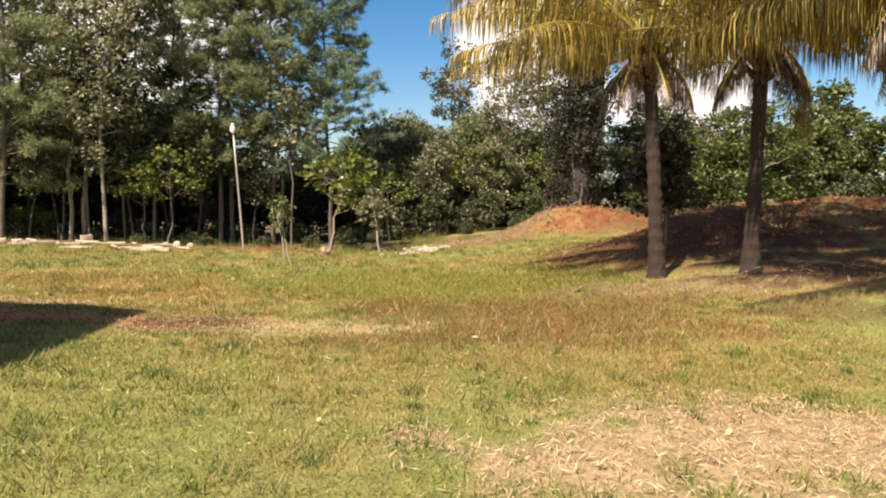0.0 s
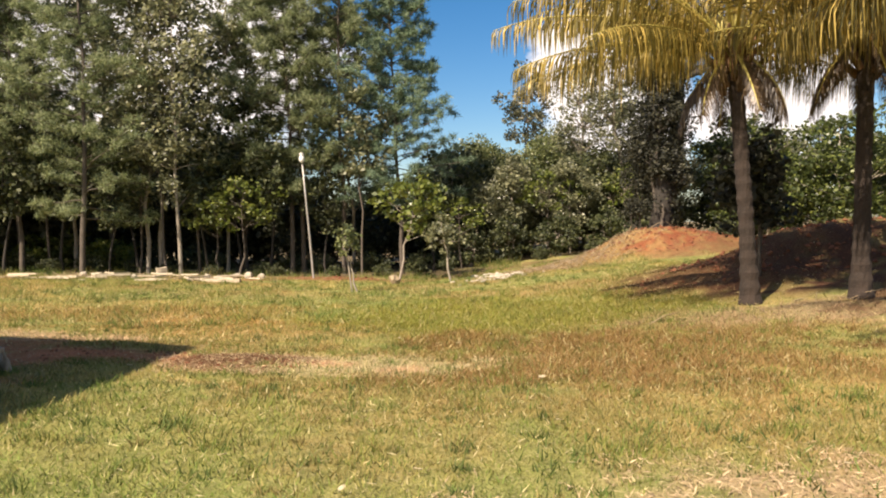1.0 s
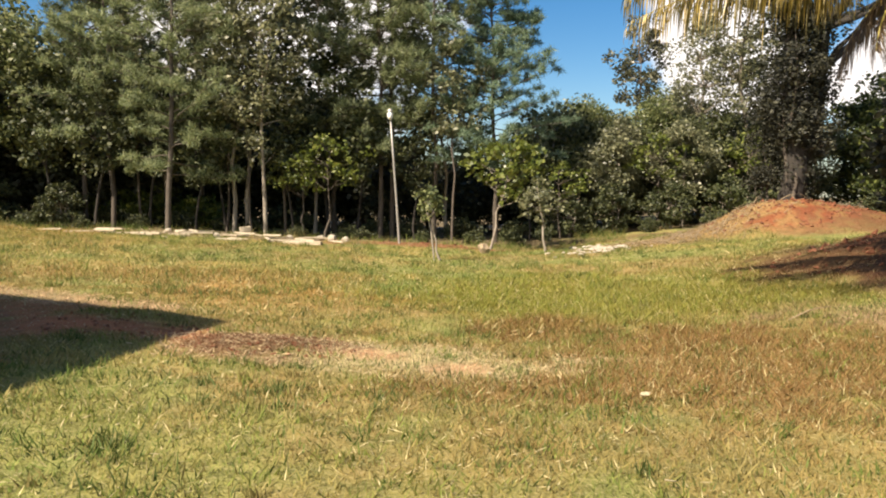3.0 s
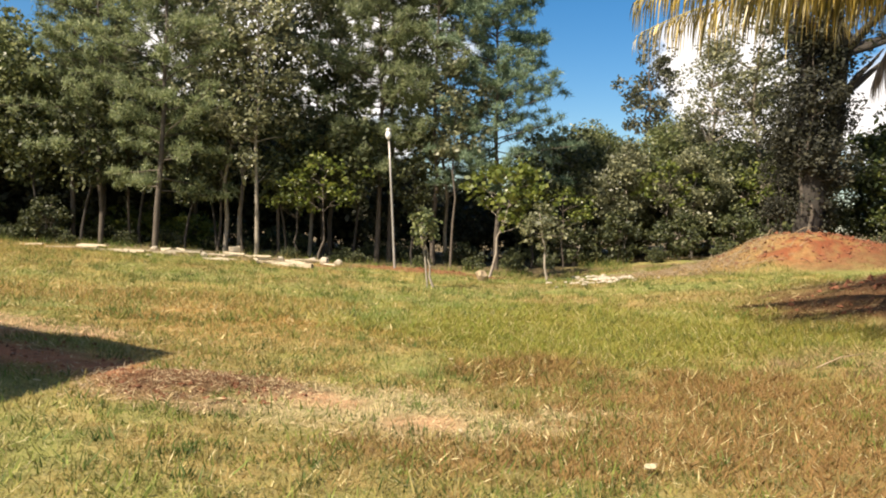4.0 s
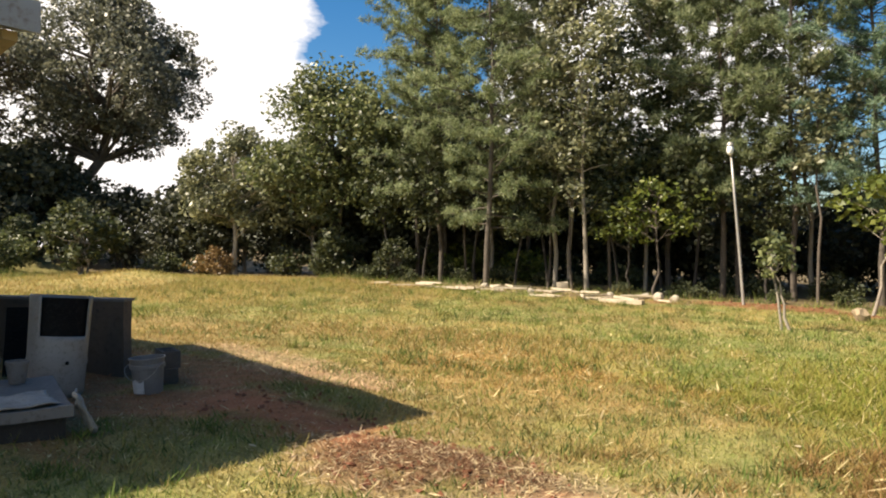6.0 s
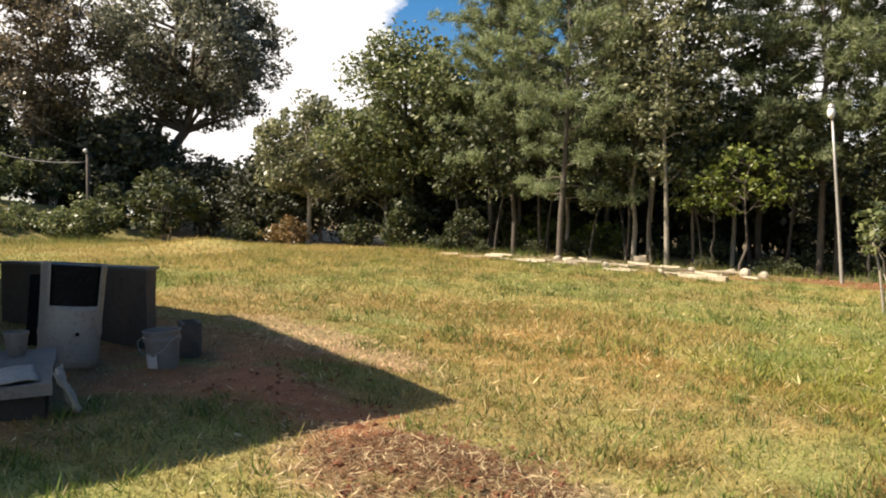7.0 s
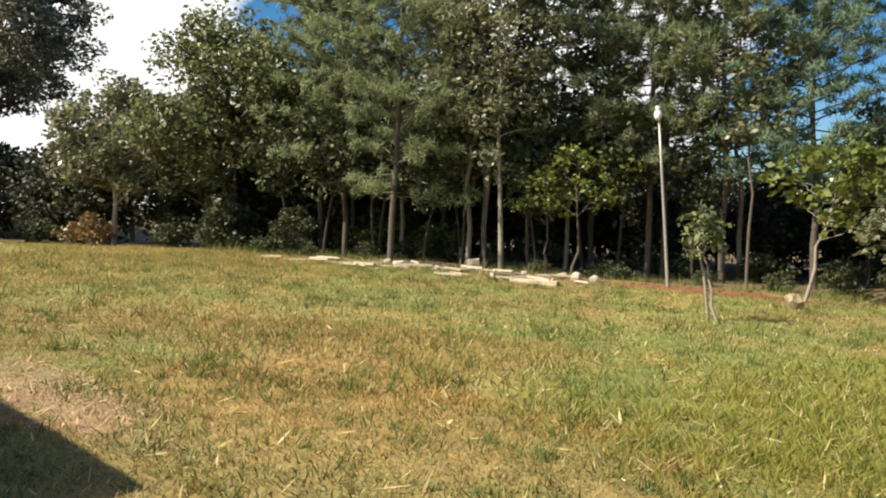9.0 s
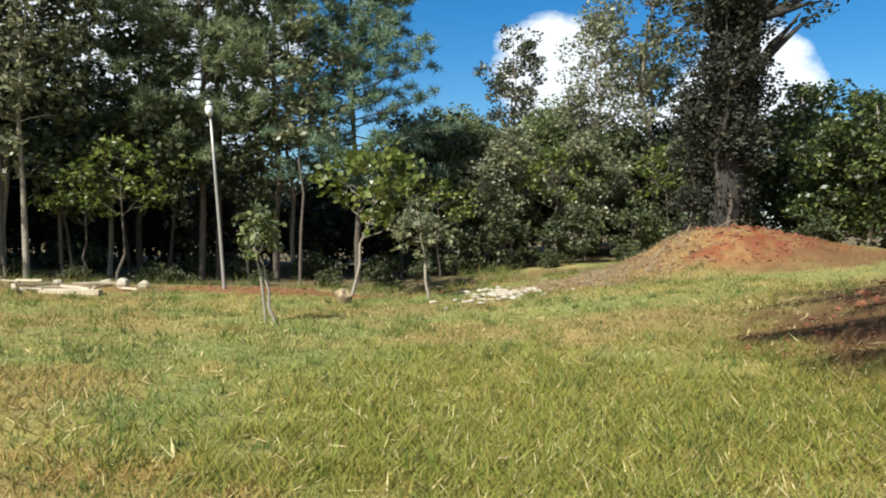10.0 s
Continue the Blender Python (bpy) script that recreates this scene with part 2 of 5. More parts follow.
def child(name, me, parent, label=""):
    ob = new(name, me)
    ob.parent = parent
    return tagged(ob, label)


def part(name, bm, material, parent=None, label="", smooth=False, bevel=0.0):
    """Links a bmesh as one mesh object under a thing or a part."""
    if bevel:
        bmesh.ops.bevel(bm, geom=bm.edges[:], offset=bevel, segments=2, affect="EDGES", profile=0.7)
    bmesh.ops.recalc_face_normals(bm, faces=bm.faces[:])
    me = bpy.data.meshes.new(name)
    bm.to_mesh(me)
    bm.free()
    for p in me.polygons:
        p.use_smooth = smooth
    me.materials.append(material)
    ob = new(name, me)
    if parent:
        ob.parent = parent
    return tagged(ob, label)


def box(bm, sx, sy, sz, m=Matrix()):
    """A box standing on z = 0, centred in x and y, laid at m."""
    return bmesh.ops.create_cube(bm, size=1.0, matrix=m @ Matrix.Translation((0, 0, sz / 2)) @ Matrix.Diagonal((sx, sy, sz, 1)))["verts"]


def worn(bm, amount, seed, scale=3.0):
    """Makes a shape uneven."""
    for v in bm.verts:
        v.co += noise.noise_vector(v.co * scale + Vector((seed, seed * 0.7, 0))) * amount


def tube(points, radii, sides=8, twist=0.0, rough=0.0, rng=None):
    """Places and four-cornered faces of a tapered tube along points, closed by its small end."""
    points = [Vector(p) for p in points]
    verts, faces = [], []
    for n, p in enumerate(points):
        ahead = (points[min(n + 1, len(points) - 1)] - points[max(n - 1, 0)]).normalized()
        side = ahead.cross(Vector((0.31, 0.95, 0.05)))
        if side.length < 0.05:
            side = ahead.cross(Vector((1, 0, 0)))
        side.normalize()
        up = ahead.cross(side)
        for k in range(sides):
            a = 2 * math.pi * k / sides + twist * n
            r = radii[n] * (1 + (rng.uniform(-rough, rough) if rng else 0))
            verts.append(p + (side * math.cos(a) + up * math.sin(a)) * r)
    for n in range(len(points) - 1):
        for k in range(sides):
            a, b = n * sides + k, n * sides + (k + 1) % sides
            faces.append((a, b, b + sides, a + sides))
    last = (len(points) - 1) * sides
    for k in range(0, sides - 2, 2):
        faces.append((last, last + k + 1, last + k + 2, last + (k + 3) % sides))
    return verts, faces


class Shape:
    """Gathers tubes into one mesh."""

    def __init__(self):
        self.verts, self.faces = [], []

    def add(self, verts, faces):
        base = len(self.verts)
        self.verts += [tuple(v) for v in verts]
        self.faces += [tuple(base + i for i in f) for f in faces]

    def mesh(self, name, material, smooth=True):
        return mesh_of(name, self.verts, self.faces, material, smooth)


# ---------- lie of the land ----------


def soft_step(v, a, b):
    t = np.clip((v - a) / (b - a), 0, 1)
    return t * t * (3 - 2 * t)


LATTICE = np.random.default_rng(7).random((64, 64))


def patches(x, y, size):
    """Smooth noise, 0 to 1, with patches about size metres wide."""
    u, v = np.asarray(x, float) / size + 400.3, np.asarray(y, float) / size + 400.7
    i, j = np.floor(u).astype(int), np.floor(v).astype(int)
    f, g = u - i, v - j
    f, g = f * f * (3 - 2 * f), g * g * (3 - 2 * g)
    at = lambda a, b: LATTICE[a % 64, b % 64]
    return (at(i, j) * (1 - f) + at(i + 1, j) * f) * (1 - g) + (at(i, j + 1) * (1 - f) + at(i + 1, j + 1) * f) * g


def ellipse(x, y, cx, cy, rx, ry, turn=0.0):
    """One inside, falling to zero at the rim, with a ragged edge."""
    c, s = math.cos(radians(turn)), math.sin(radians(turn))
    u, v = ((x - cx) * c + (y - cy) * s) / rx, (-(x - cx) * s + (y - cy) * c) / ry
    d = np.sqrt(u * u + v * v) + (patches(x, y, 1.3) - 0.5) * 0.55 + (patches(x, y, 0.5) - 0.5) * 0.6 + (patches(x, y, 0.17) - 0.5) * 0.6
    return 1 - soft_step(d, 0.55, 1.25)


def heap(x, y, cx, cy, rx, ry, turn=0.0):
    c, s = math.cos(radians(turn)), math.sin(radians(turn))
    u, v = ((x - cx) * c + (y - cy) * s) / rx, (-(x - cx) * s + (y - cy) * c) / ry
    return np.exp(-(u * u + v * v))


def land(x, y):
    """Height of the ground."""
    x, y = np.asarray(x, float), np.asarray(y, float)
    side = np.clip(x, -15, 30)
    z = -0.035 * side - 0.0218 * np.clip(y, -20, 15) - 0.010 * (np.clip(y, 15, 45) - 15)
    rise = np.log1p(np.exp((np.clip(x, -20, 17) - 4.3) * 1.6)) / 1.6
    z = z + 0.135 * rise * soft_step(y, 5, 13)
    z = z + 0.80 * heap(x, y, 13.2, 18.0, 3.6, 2.1, -20) + 0.72 * heap(x, y, 17.8, 15.6, 4.2, 2.5, -28)
    z = z + 1.05 * heap(x, y, 12.95, 27.7, 2.0, 1.7) + 0.40 * heap(x, y, 15.3, 28.2, 2.6, 1.8)
    z = z + 0.45 * heap(x, y, -18.6, 23.6, 2.6, 1.6) - 0.25 * heap(x, y, 5.4, 31.0, 2.2, 1.2)
    z = z - 0.07 * heap(x, y, -4.7, 11.4, 1.6, 1.0) + 0.07 * heap(x, y, -0.70, 10.92, 0.75, 0.5)
    bank = soft_step(-x, 34.5, 39) * soft_step(y, 8, 16)
    z = z + 2.4 * bank * (1 - 0.5 * soft_step(y, 26, 34))
    lumps = (patches(x, y, 2.3) - 0.5) * 0.10 + (patches(x, y, 0.6) - 0.5) * 0.035
    near_heap = heap(x, y, 13.2, 18.0, 4.5, 3.0) + heap(x, y, 17.8, 15.6, 5, 3.5) + heap(x, y, 13, 28.2, 3.5, 2.5)
    return z + lumps + near_heap * (patches(x, y, 0.9) - 0.5) * 0.35


def at_land(x, y, up=0.0):
    return float(land(x, y)) + up


GREEN, STRAW, BROWN = np.array((0.224, 0.246, 0.070)), np.array((0.470, 0.350, 0.132)), np.array((0.272, 0.160, 0.064))
LUSH, SOIL, MULCH = np.array((0.268, 0.250, 0.054)), np.array((0.250, 0.098, 0.048)), np.array((0.560, 0.400, 0.240))
LITTER, PALE = np.array((0.120, 0.086, 0.056)), np.array((0.520, 0.430, 0.235))


def cover_of(x, y):
    """What covers the ground: its colour, the height of the grass and how much bare soil shows."""
    x, y = np.asarray(x, float), np.asarray(y, float)
    big, mid, small = patches(x, y, 3.7), patches(x + 31, y, 1.1), patches(x, y + 17, 0.3)
    w = np.clip(-0.15 + 0.9 * big + 1.15 * (mid - 0.5) + 0.55 * (small - 0.5), 0, 1)[:, None]
    col = GREEN * (1 - w) + STRAW * w
    rust = (0.7 * soft_step(patches(x - 77, y + 9, 1.9) + 0.3 * (small - 0.5), 0.55, 0.85))[:, None]
    col = col * (1 - rust) + np.array((0.33, 0.215, 0.085)) * rust
    tall = 0.020 + 0.03 * mid
    bare = np.zeros_like(x)
    # soil colour darkened to stand in for the palms' shade on the bank
    shaded_soil = SOIL * 0.30

    def lay(mask, colour, height, soil=0.0):
        nonlocal col, tall, bare
        col = col * (1 - mask[:, None]) + colour * mask[:, None]
        tall = tall * (1 - mask) + height * mask
        bare = bare * (1 - mask) + soil * mask

    lay(0.55 * soft_step(-x, 4, 14) * soft_step(y, 15, 22), np.array((0.400, 0.280, 0.095)), 0.07)
    lay(0.9 * ellipse(x, y, 4.8, 16.5, 6.5, 3.8), LUSH, 0.07)
    lay(0.75 * ellipse(x, y, -3.5, 17.5, 4.5, 1.6, 5), np.array((0.36, 0.235, 0.085)), 0.06)
    lay(0.75 * ellipse(x, y, -1.9, 15.0, 2.1, 1.3), np.array((0.40, 0.225, 0.080)), 0.04, 0.2)
    lay(0.6 * ellipse(x, y, -1.0, 14.2, 2.6, 0.9, -8), np.array((0.42, 0.28, 0.11)), 0.05)
    lay(0.6 * ellipse(x, y, 4.2, 7.6, 4.0, 2.6), BROWN * 0.6 + STRAW * 0.4, 0.06)
    lay(0.95 * ellipse(x, y, 4.6, 10.7, 4.8, 2.5), BROWN, 0.08)
    lay(0.6 * ellipse(x, y, -1.6, 7.4, 2.2, 2.6), GREEN * 1.25, 0.05)
    lay(0.9 * ellipse(x, y, 0.85, 10.65, 1.75, 0.85), PALE, 0.045, 0.35)
    lay(0.8 * ellipse(x, y, 0.35, 10.75, 0.45, 0.35), SOIL * 1.3 + MULCH * 0.5, 0.03, 0.85)
    lay(0.7 * ellipse(x, y, 1.35, 10.2, 0.4, 0.25), SOIL * 1.2 + MULCH * 0.5, 0.03, 0.8)
    lay(0.95 * ellipse(x, y, -0.7, 10.92, 1.05, 0.8), np.array((0.250, 0.140, 0.078)), 0.04, 0.8)
    lay(0.85 * ellipse(x, y, 3.9, 4.6, 2.5, 1.3, -10), MULCH * 0.9, 0.03, 0.6)
    lay(0.8 * ellipse(x, y, 9.2, 12.3, 3.6, 1.3, -15), MULCH * 0.7, 0.05, 0.4)
    # patches below the palms, their shade put into the soil colour
    lay(0.9 * ellipse(x, y, 11.8, 11.9, 3.0, 1.5, -15), shaded_soil, 0.03, 0.85)
    lay(0.6 * ellipse(x, y, 9.4, 9.3, 1.6, 0.7, -20), shaded_soil, 0.03, 0.5)
    lay(0.9 * ellipse(x, y, -2.75, 11.75, 1.15, 0.6, -10), SOIL * 1.5, 0.03, 0.95)
    lay(0.9 * ellipse(x, y, -2.35, 11.3, 0.75, 0.5), SOIL * 1.4, 0.03, 0.9)
    lay(0.75 * ellipse(x, y, -5.0, 12.9, 2.2, 0.9, -10), SOIL * 1.4, 0.03, 0.7)
    lay(0.75 * ellipse(x, y, -4.4, 13.9, 2.0, 0.45, -14), MULCH * 0.9, 0.04, 0.5)
    lay(0.85 * ellipse(x, y, -4.4, 11.0, 2.4, 1.7), SOIL * 1.7, 0.03, 0.88)
    lay(0.75 * ellipse(x, y, -2.7, 10.6, 0.9, 0.7), GREEN * 0.8, 0.05, 0.1)
    lay(0.8 * ellipse(x, y, -2.6, 12.4, 0.9, 0.35, -10), GREEN * 0.8, 0.06, 0.1)
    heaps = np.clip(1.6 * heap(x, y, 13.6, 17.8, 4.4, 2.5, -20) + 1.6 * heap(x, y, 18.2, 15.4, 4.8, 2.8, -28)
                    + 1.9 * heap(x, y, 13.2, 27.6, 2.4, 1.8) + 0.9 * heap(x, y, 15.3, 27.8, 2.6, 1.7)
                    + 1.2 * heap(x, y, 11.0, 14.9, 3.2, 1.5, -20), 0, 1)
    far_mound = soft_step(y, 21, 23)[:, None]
    # near bank has shade painted into its soil, far mound keeps its own red
    lay(heaps * (0.65 + 0.35 * (small > 0.4)), shaded_soil * (1 - far_mound) + SOIL * np.array((0.95, 0.68, 0.58)) * far_mound, 0.02, 0.95)
    lay(0.6 * ellipse(x, y, 14.6, 19.0, 5.2, 0.95, -22), STRAW * 0.7, 0.07, 0.25)
    lay(0.8 * ellipse(x, y, 16.0, 25.6, 3.0, 1.8, 0), SOIL * 0.7, 0.03, 0.8)
    # shade beside the bank, painted as darker soil
    lay(0.9 * ellipse(x, y, 10.6, 17.4, 3.0, 2.2, -15), shaded_soil * 1.2, 0.03, 0.85)
    lay(0.9 * ellipse(x, y, 1.6, 30.2, 6.5, 1.25, -4), SOIL * 1.05, 0.025, 0.9)
    lay(0.85 * ellipse(x, y, 9.9, 27.3, 3.6, 1.6, 8), STRAW * 0.45 + SOIL * 0.45, 0.05, 0.6)
    lay(0.8 * ellipse(x, y, 7.6, 31.3, 3.6, 1.5, 0), SOIL * 0.45 + LITTER * 0.4, 0.05, 0.5)
    woods = soft_step(y + 0.9 * (mid - 0.5), 31.0, 32.6) * (1 - soft_step(x, 6, 9) * (1 - soft_step(y, 33, 35)))
    lay(0.92 * woods, LITTER, 0.05, 0.7)
    # bank's soil and green mixed darker to stand in for shade on the slope
    dim_bank = soft_step(-x, 29.5, 33.0) * soft_step(y, 8, 13)
    lay(0.8 * dim_bank * (1 - woods), SOIL * 0.2 + LITTER * 0.3 + GREEN * 0.45, 0.10, 0.25)
    lay(0.9 * ellipse(x, y, -38.6, 22.6, 4.5, 0.8, 62), SOIL * 1.1 + STRAW * 0.25, 0.03, 0.7)
    return col, tall, bare


def paint(me, colours, bare=None):
    tint = me.color_attributes.new("tint", "FLOAT_COLOR", "POINT")
    tint.data.foreach_set("color", np.c_[colours, np.zeros(len(colours)) if bare is None else bare].astype(np.float32).ravel())


def spread(lo, hi, step, far):
    """Grid lines, close between lo and hi, then ever wider out to far."""
    inner = np.arange(lo, hi + step, step)
    grow = []
    at, gap = 0.0, step
    while at < far:
        gap *= 1.28
        at += gap
        grow.append(at)
    grow = np.array(grow)
    return np.r_[lo - grow[::-1], inner, inner[-1] + grow]


gx, gy = spread(-14, 21, 0.22, 2600), spread(2, 36, 0.22, 2600)
X, Y = (a.ravel() for a in np.meshgrid(gx, gy))
wide = len(gx)
cell = (np.arange(len(gy) - 1)[:, None] * wide + np.arange(wide - 1)).ravel()
ground_me = mesh_of("ground", np.c_[X, Y, land(X, Y)], np.c_[cell, cell + 1, cell + 1 + wide, cell + wide], M_GROUND, True)
ground_col, _, ground_bare = cover_of(X, Y)
paint(ground_me, ground_col, ground_bare)
ground = tagged(new("ground", ground_me), "patchy sunlit field of grass, straw and red earth", "ground", kind="structure")


def grass_field(name, label, lo, hi, count, size, seed, keep=None):
    """Blades of grass over a stretch of the field: one mesh of many thin blades."""
    rng = np.random.default_rng(seed)
    x, y = rng.uniform(lo[0], hi[0], count), rng.uniform(lo[1], hi[1], count)
    x, y = x + rng.normal(0, 0.05, count), y + rng.normal(0, 0.05, count)
    ok = np.ones(count, bool) if keep is None else keep(x, y)
    x, y = x[ok], y[ok]
    col, tall, bare = cover_of(x, y)
    stay = rng.random(len(x)) > bare * 0.92
    x, y, col, tall = x[stay], y[stay], col[stay], tall[stay]
    n = len(x)
    tall = tall * rng.uniform(0.5, 1.5, n) * size
    wide_ = rng.uniform(0.0025, 0.0075, n) * size * 1.1
    turn, lean, way = rng.uniform(0, 2 * np.pi, n), rng.uniform(0.2, 1.8, n), rng.uniform(0, 2 * np.pi, n)
    z = land(x, y) - 0.01
    side = np.c_[np.cos(turn), np.sin(turn), np.zeros(n)] * wide_[:, None]
    root = np.c_[x, y, z]
    tip = root + np.c_[np.cos(way) * lean * tall, np.sin(way) * lean * tall, tall]
    verts = np.stack([root - side, root + side, tip], 1).reshape(-1, 3)
    me = mesh_of(name, verts, np.arange(3 * n).reshape(-1, 3), M_BLADE)
    dry = rng.random(n)[:, None]
    col = col * rng.uniform(0.65, 1.25, n)[:, None]
    col = np.where(dry > 0.945, np.array((0.62, 0.53, 0.28)) * rng.uniform(0.6, 1.2, n)[:, None], col)
    col = np.where(dry < 0.20, col * np.array((0.70, 0.95, 0.7)), col)
    paint(me, np.repeat(col, 3, 0))
    return tagged(new(name, me), label, "grass", kind="stuff")

# ---------- house with its porch roof ----------
EAVE = Vector((-4.06, 10.26, 3.2))
INWARD, ALONG = Vector((-0.988, 0.155, 0)), Vector((-0.155, -0.988, 0))
PITCH = 0.25


def under_roof(u, v, up=0.0):
    """A place u metres in from the eave and v metres along it, at a height relative to the roof's underside."""
    p = EAVE + INWARD * u + ALONG * v
    p.z = EAVE.z + PITCH * (u if u < 6 else 12 - u) + up
    return p


def prism(bm, corners, way):
    """A flat polygon drawn out along a way."""
    low = [bm.verts.new(c) for c in corners]
    high = [bm.verts.new(Vector(c) + Vector(way)) for c in corners]
    bm.faces.new(low), bm.faces.new(high)
    for n in range(len(low)):
        bm.faces.new((low[n], low[n - 1], high[n - 1], high[n]))


house = tagged(new("house"), "low whitewashed house with a wide zinc porch roof", "house")
wall_in = [(1.28, 0.06), (9.5, 0.06), (9.5, 13.6), (1.28, 13.6)]
for n in range(4):
    (u0, v0), (u1, v1) = wall_in[n], wall_in[(n + 1) % 4]
    a, b = EAVE + INWARD * u0 + ALONG * v0, EAVE + INWARD * u1 + ALONG * v1
    inside = Vector((0, 0, 1)).cross((b - a).normalized()) * 0.15
    if inside.dot(EAVE + INWARD * 6 + ALONG * 7 - a) < 0:
        inside.negate()
    steps = [0, 0.5, 1]
    top = [(a.lerp(b, s), under_roof(u0 + (u1 - u0) * s, v0).z - 0.03) for s in steps]
    bm = bmesh.new()
    prism(bm, [(a.x, a.y, -0.3), (b.x, b.y, -0.3)] + [(p.x, p.y, z) for p, z in reversed(top)], inside)
    part("wall", bm, M_WALL, house)
# roof sheets, corrugated across the slope
for name, u0, u1 in (("roof", -0.0, 6.0), ("roof", 6.0, 12.0)):
    verts, faces = [], []
    count = 280
    for k in range(count + 1):
        v = -0.05 + 14.2 * k / count
        wave = 0.012 * math.sin(2 * math.pi * v / 0.2)
        for u in (u0, u1):
            verts.append(under_roof(u, v, 0.07 + wave))
    for k in range(count):
        faces.append((2 * k, 2 * k + 1, 2 * k + 3, 2 * k + 2))
    ob = child(name, mesh_of(name, verts, faces, M_ZINC, True), house, "weathered corrugated zinc roof")
    thick = ob.modifiers.new("thickness", "SOLIDIFY")
    thick.thickness = 0.004
bm = bmesh.new()
prism(bm, [under_roof(0, 0.0, 0.0), under_roof(0, 0.0, 0.26), under_roof(6, 0.0, 0.26), under_roof(6, 0.0, 0.0)], ALONG * -0.04)
part("barge_board", bm, M_ZINC, house, "grey barge board")
bm = bmesh.new()
tip, back = under_roof(0.12, 0.08), under_roof(1.27, 0.08)
prism(bm, [(tip.x, tip.y, tip.z - 0.10), (back.x, back.y, 2.9), (back.x, back.y, back.z - 0.02), (tip.x, tip.y, tip.z - 0.02)], ALONG * 0.12)
part("porch_gable", bm, M_TAN, house, "tan-painted porch gable infill")
bm = bmesh.new()
prism(bm, [under_roof(0, -0.04, 0.0), under_roof(0, 14, 0.0), under_roof(0, 14, 0.27), under_roof(0, -0.04, 0.27)], INWARD * -0.03)
part("fascia", bm, M_ZINC, house, "grey eaves board")
for k in range(6):
    bm = bmesh.new()
    v = 1.4 + 2.3 * k
    a, b = under_roof(0.08, v, -0.10), under_roof(1.26, v, -0.10)
    prism(bm, [a, b, b + Vector((0, 0, 0.12)), a + Vector((0, 0, 0.12))], ALONG * 0.07)
    part("rafter", bm, M_TAN, house)

# ---------- beside the house ----------


def low_wall():
    thing = tagged(new("low_wall"), "low dark cement wall standing on bare earth", "wall")
    thing.matrix_basis = pose(-6.48, 12.03, at_land(-6.48, 12.03, -0.16), 0, 0.3, 13.2)
    long_, deep, high = 2.24, 0.15, 0.95
    bm = bmesh.new()
    box(bm, long_, deep, high)
    bmesh.ops.subdivide_edges(bm, edges=bm.edges[:], cuts=8, use_grid_fill=True)
    worn(bm, 0.012, 3.1)
    part("wall", bm, M_CEMENT, thing)
    # rim in a paler material stands in for the wall's sunlit top edge
    bm = bmesh.new()
    box(bm, long_ + 0.04, deep + 0.05, 0.03, pose(0, 0, high))
    bmesh.ops.subdivide_edges(bm, edges=bm.edges[:], cuts=8, use_grid_fill=True)
    worn(bm, 0.010, 8.0)
    part("sunlit_rim", bm, M_SLAB, thing, "worn cement rim, paler to stand in for the sunlit top")


low_wall()


def cut_drum():
    """A plastic drum with a square opening cut down from its rim."""
    thing = tagged(new("plastic_drum"), "grubby white plastic drum with a square opening cut in it", "drum")
    thing.matrix_basis = pose(-5.13, 11.17, at_land(-5.13, 11.17, -0.02), -2, 5, 69)
    r0, r1, high, sides, rows = 0.270, 0.292, 1.04, 48, 20
    bm = bmesh.new()
    grid = []
    for j in range(rows + 1):
        h = j / rows
        r = r0 + (r1 - r0) * h + 0.012 * math.exp(-((h - 0.36) / 0.02) ** 2) + 0.012 * math.exp(-((h - 0.93) / 0.02) ** 2)
        if j == 0:
            r -= 0.035
        grid.append([bm.verts.new((r * math.cos(2 * math.pi * k / sides), r * math.sin(2 * math.pi * k / sides), h * high)) for k in range(sides)])
    mid = sides * 3 // 4                                   # the side that faces -y
    for j in range(rows):
        for k in range(sides):
            off = (k - mid + sides // 2) % sides - sides // 2
            if -7 <= off < 6 and 12 <= j < 20:
                continue
            bm.faces.new((grid[j][k], grid[j][(k + 1) % sides], grid[j + 1][(k + 1) % sides], grid[j + 1][k]))
    bm.faces.new(grid[0][::-1])
    body = part("shell", bm, M_DRUM, thing, smooth=True)
    thick = body.modifiers.new("thickness", "SOLIDIFY")
    thick.thickness, thick.offset = 0.006, -1
    # solid black core added in place of the drum's unlit hollow
    bm = bmesh.new()
    bmesh.ops.create_cone(bm, segments=32, radius1=r0 - 0.03, radius2=r1 - 0.03, depth=high - 0.06, cap_ends=True, matrix=pose(0, 0, high / 2))
    part("hollow_core", bm, M_RUBBER, thing, "black core standing in for the dark hollow")
    bm = bmesh.new()
    bmesh.ops.create_cone(bm, segments=12, radius1=0.022, radius2=0.018, depth=0.03, cap_ends=True, matrix=pose(0.02, -r0 - 0.012, 0.36, 90))
    part("bung", bm, M_RUBBER, thing, "black bung")


cut_drum()


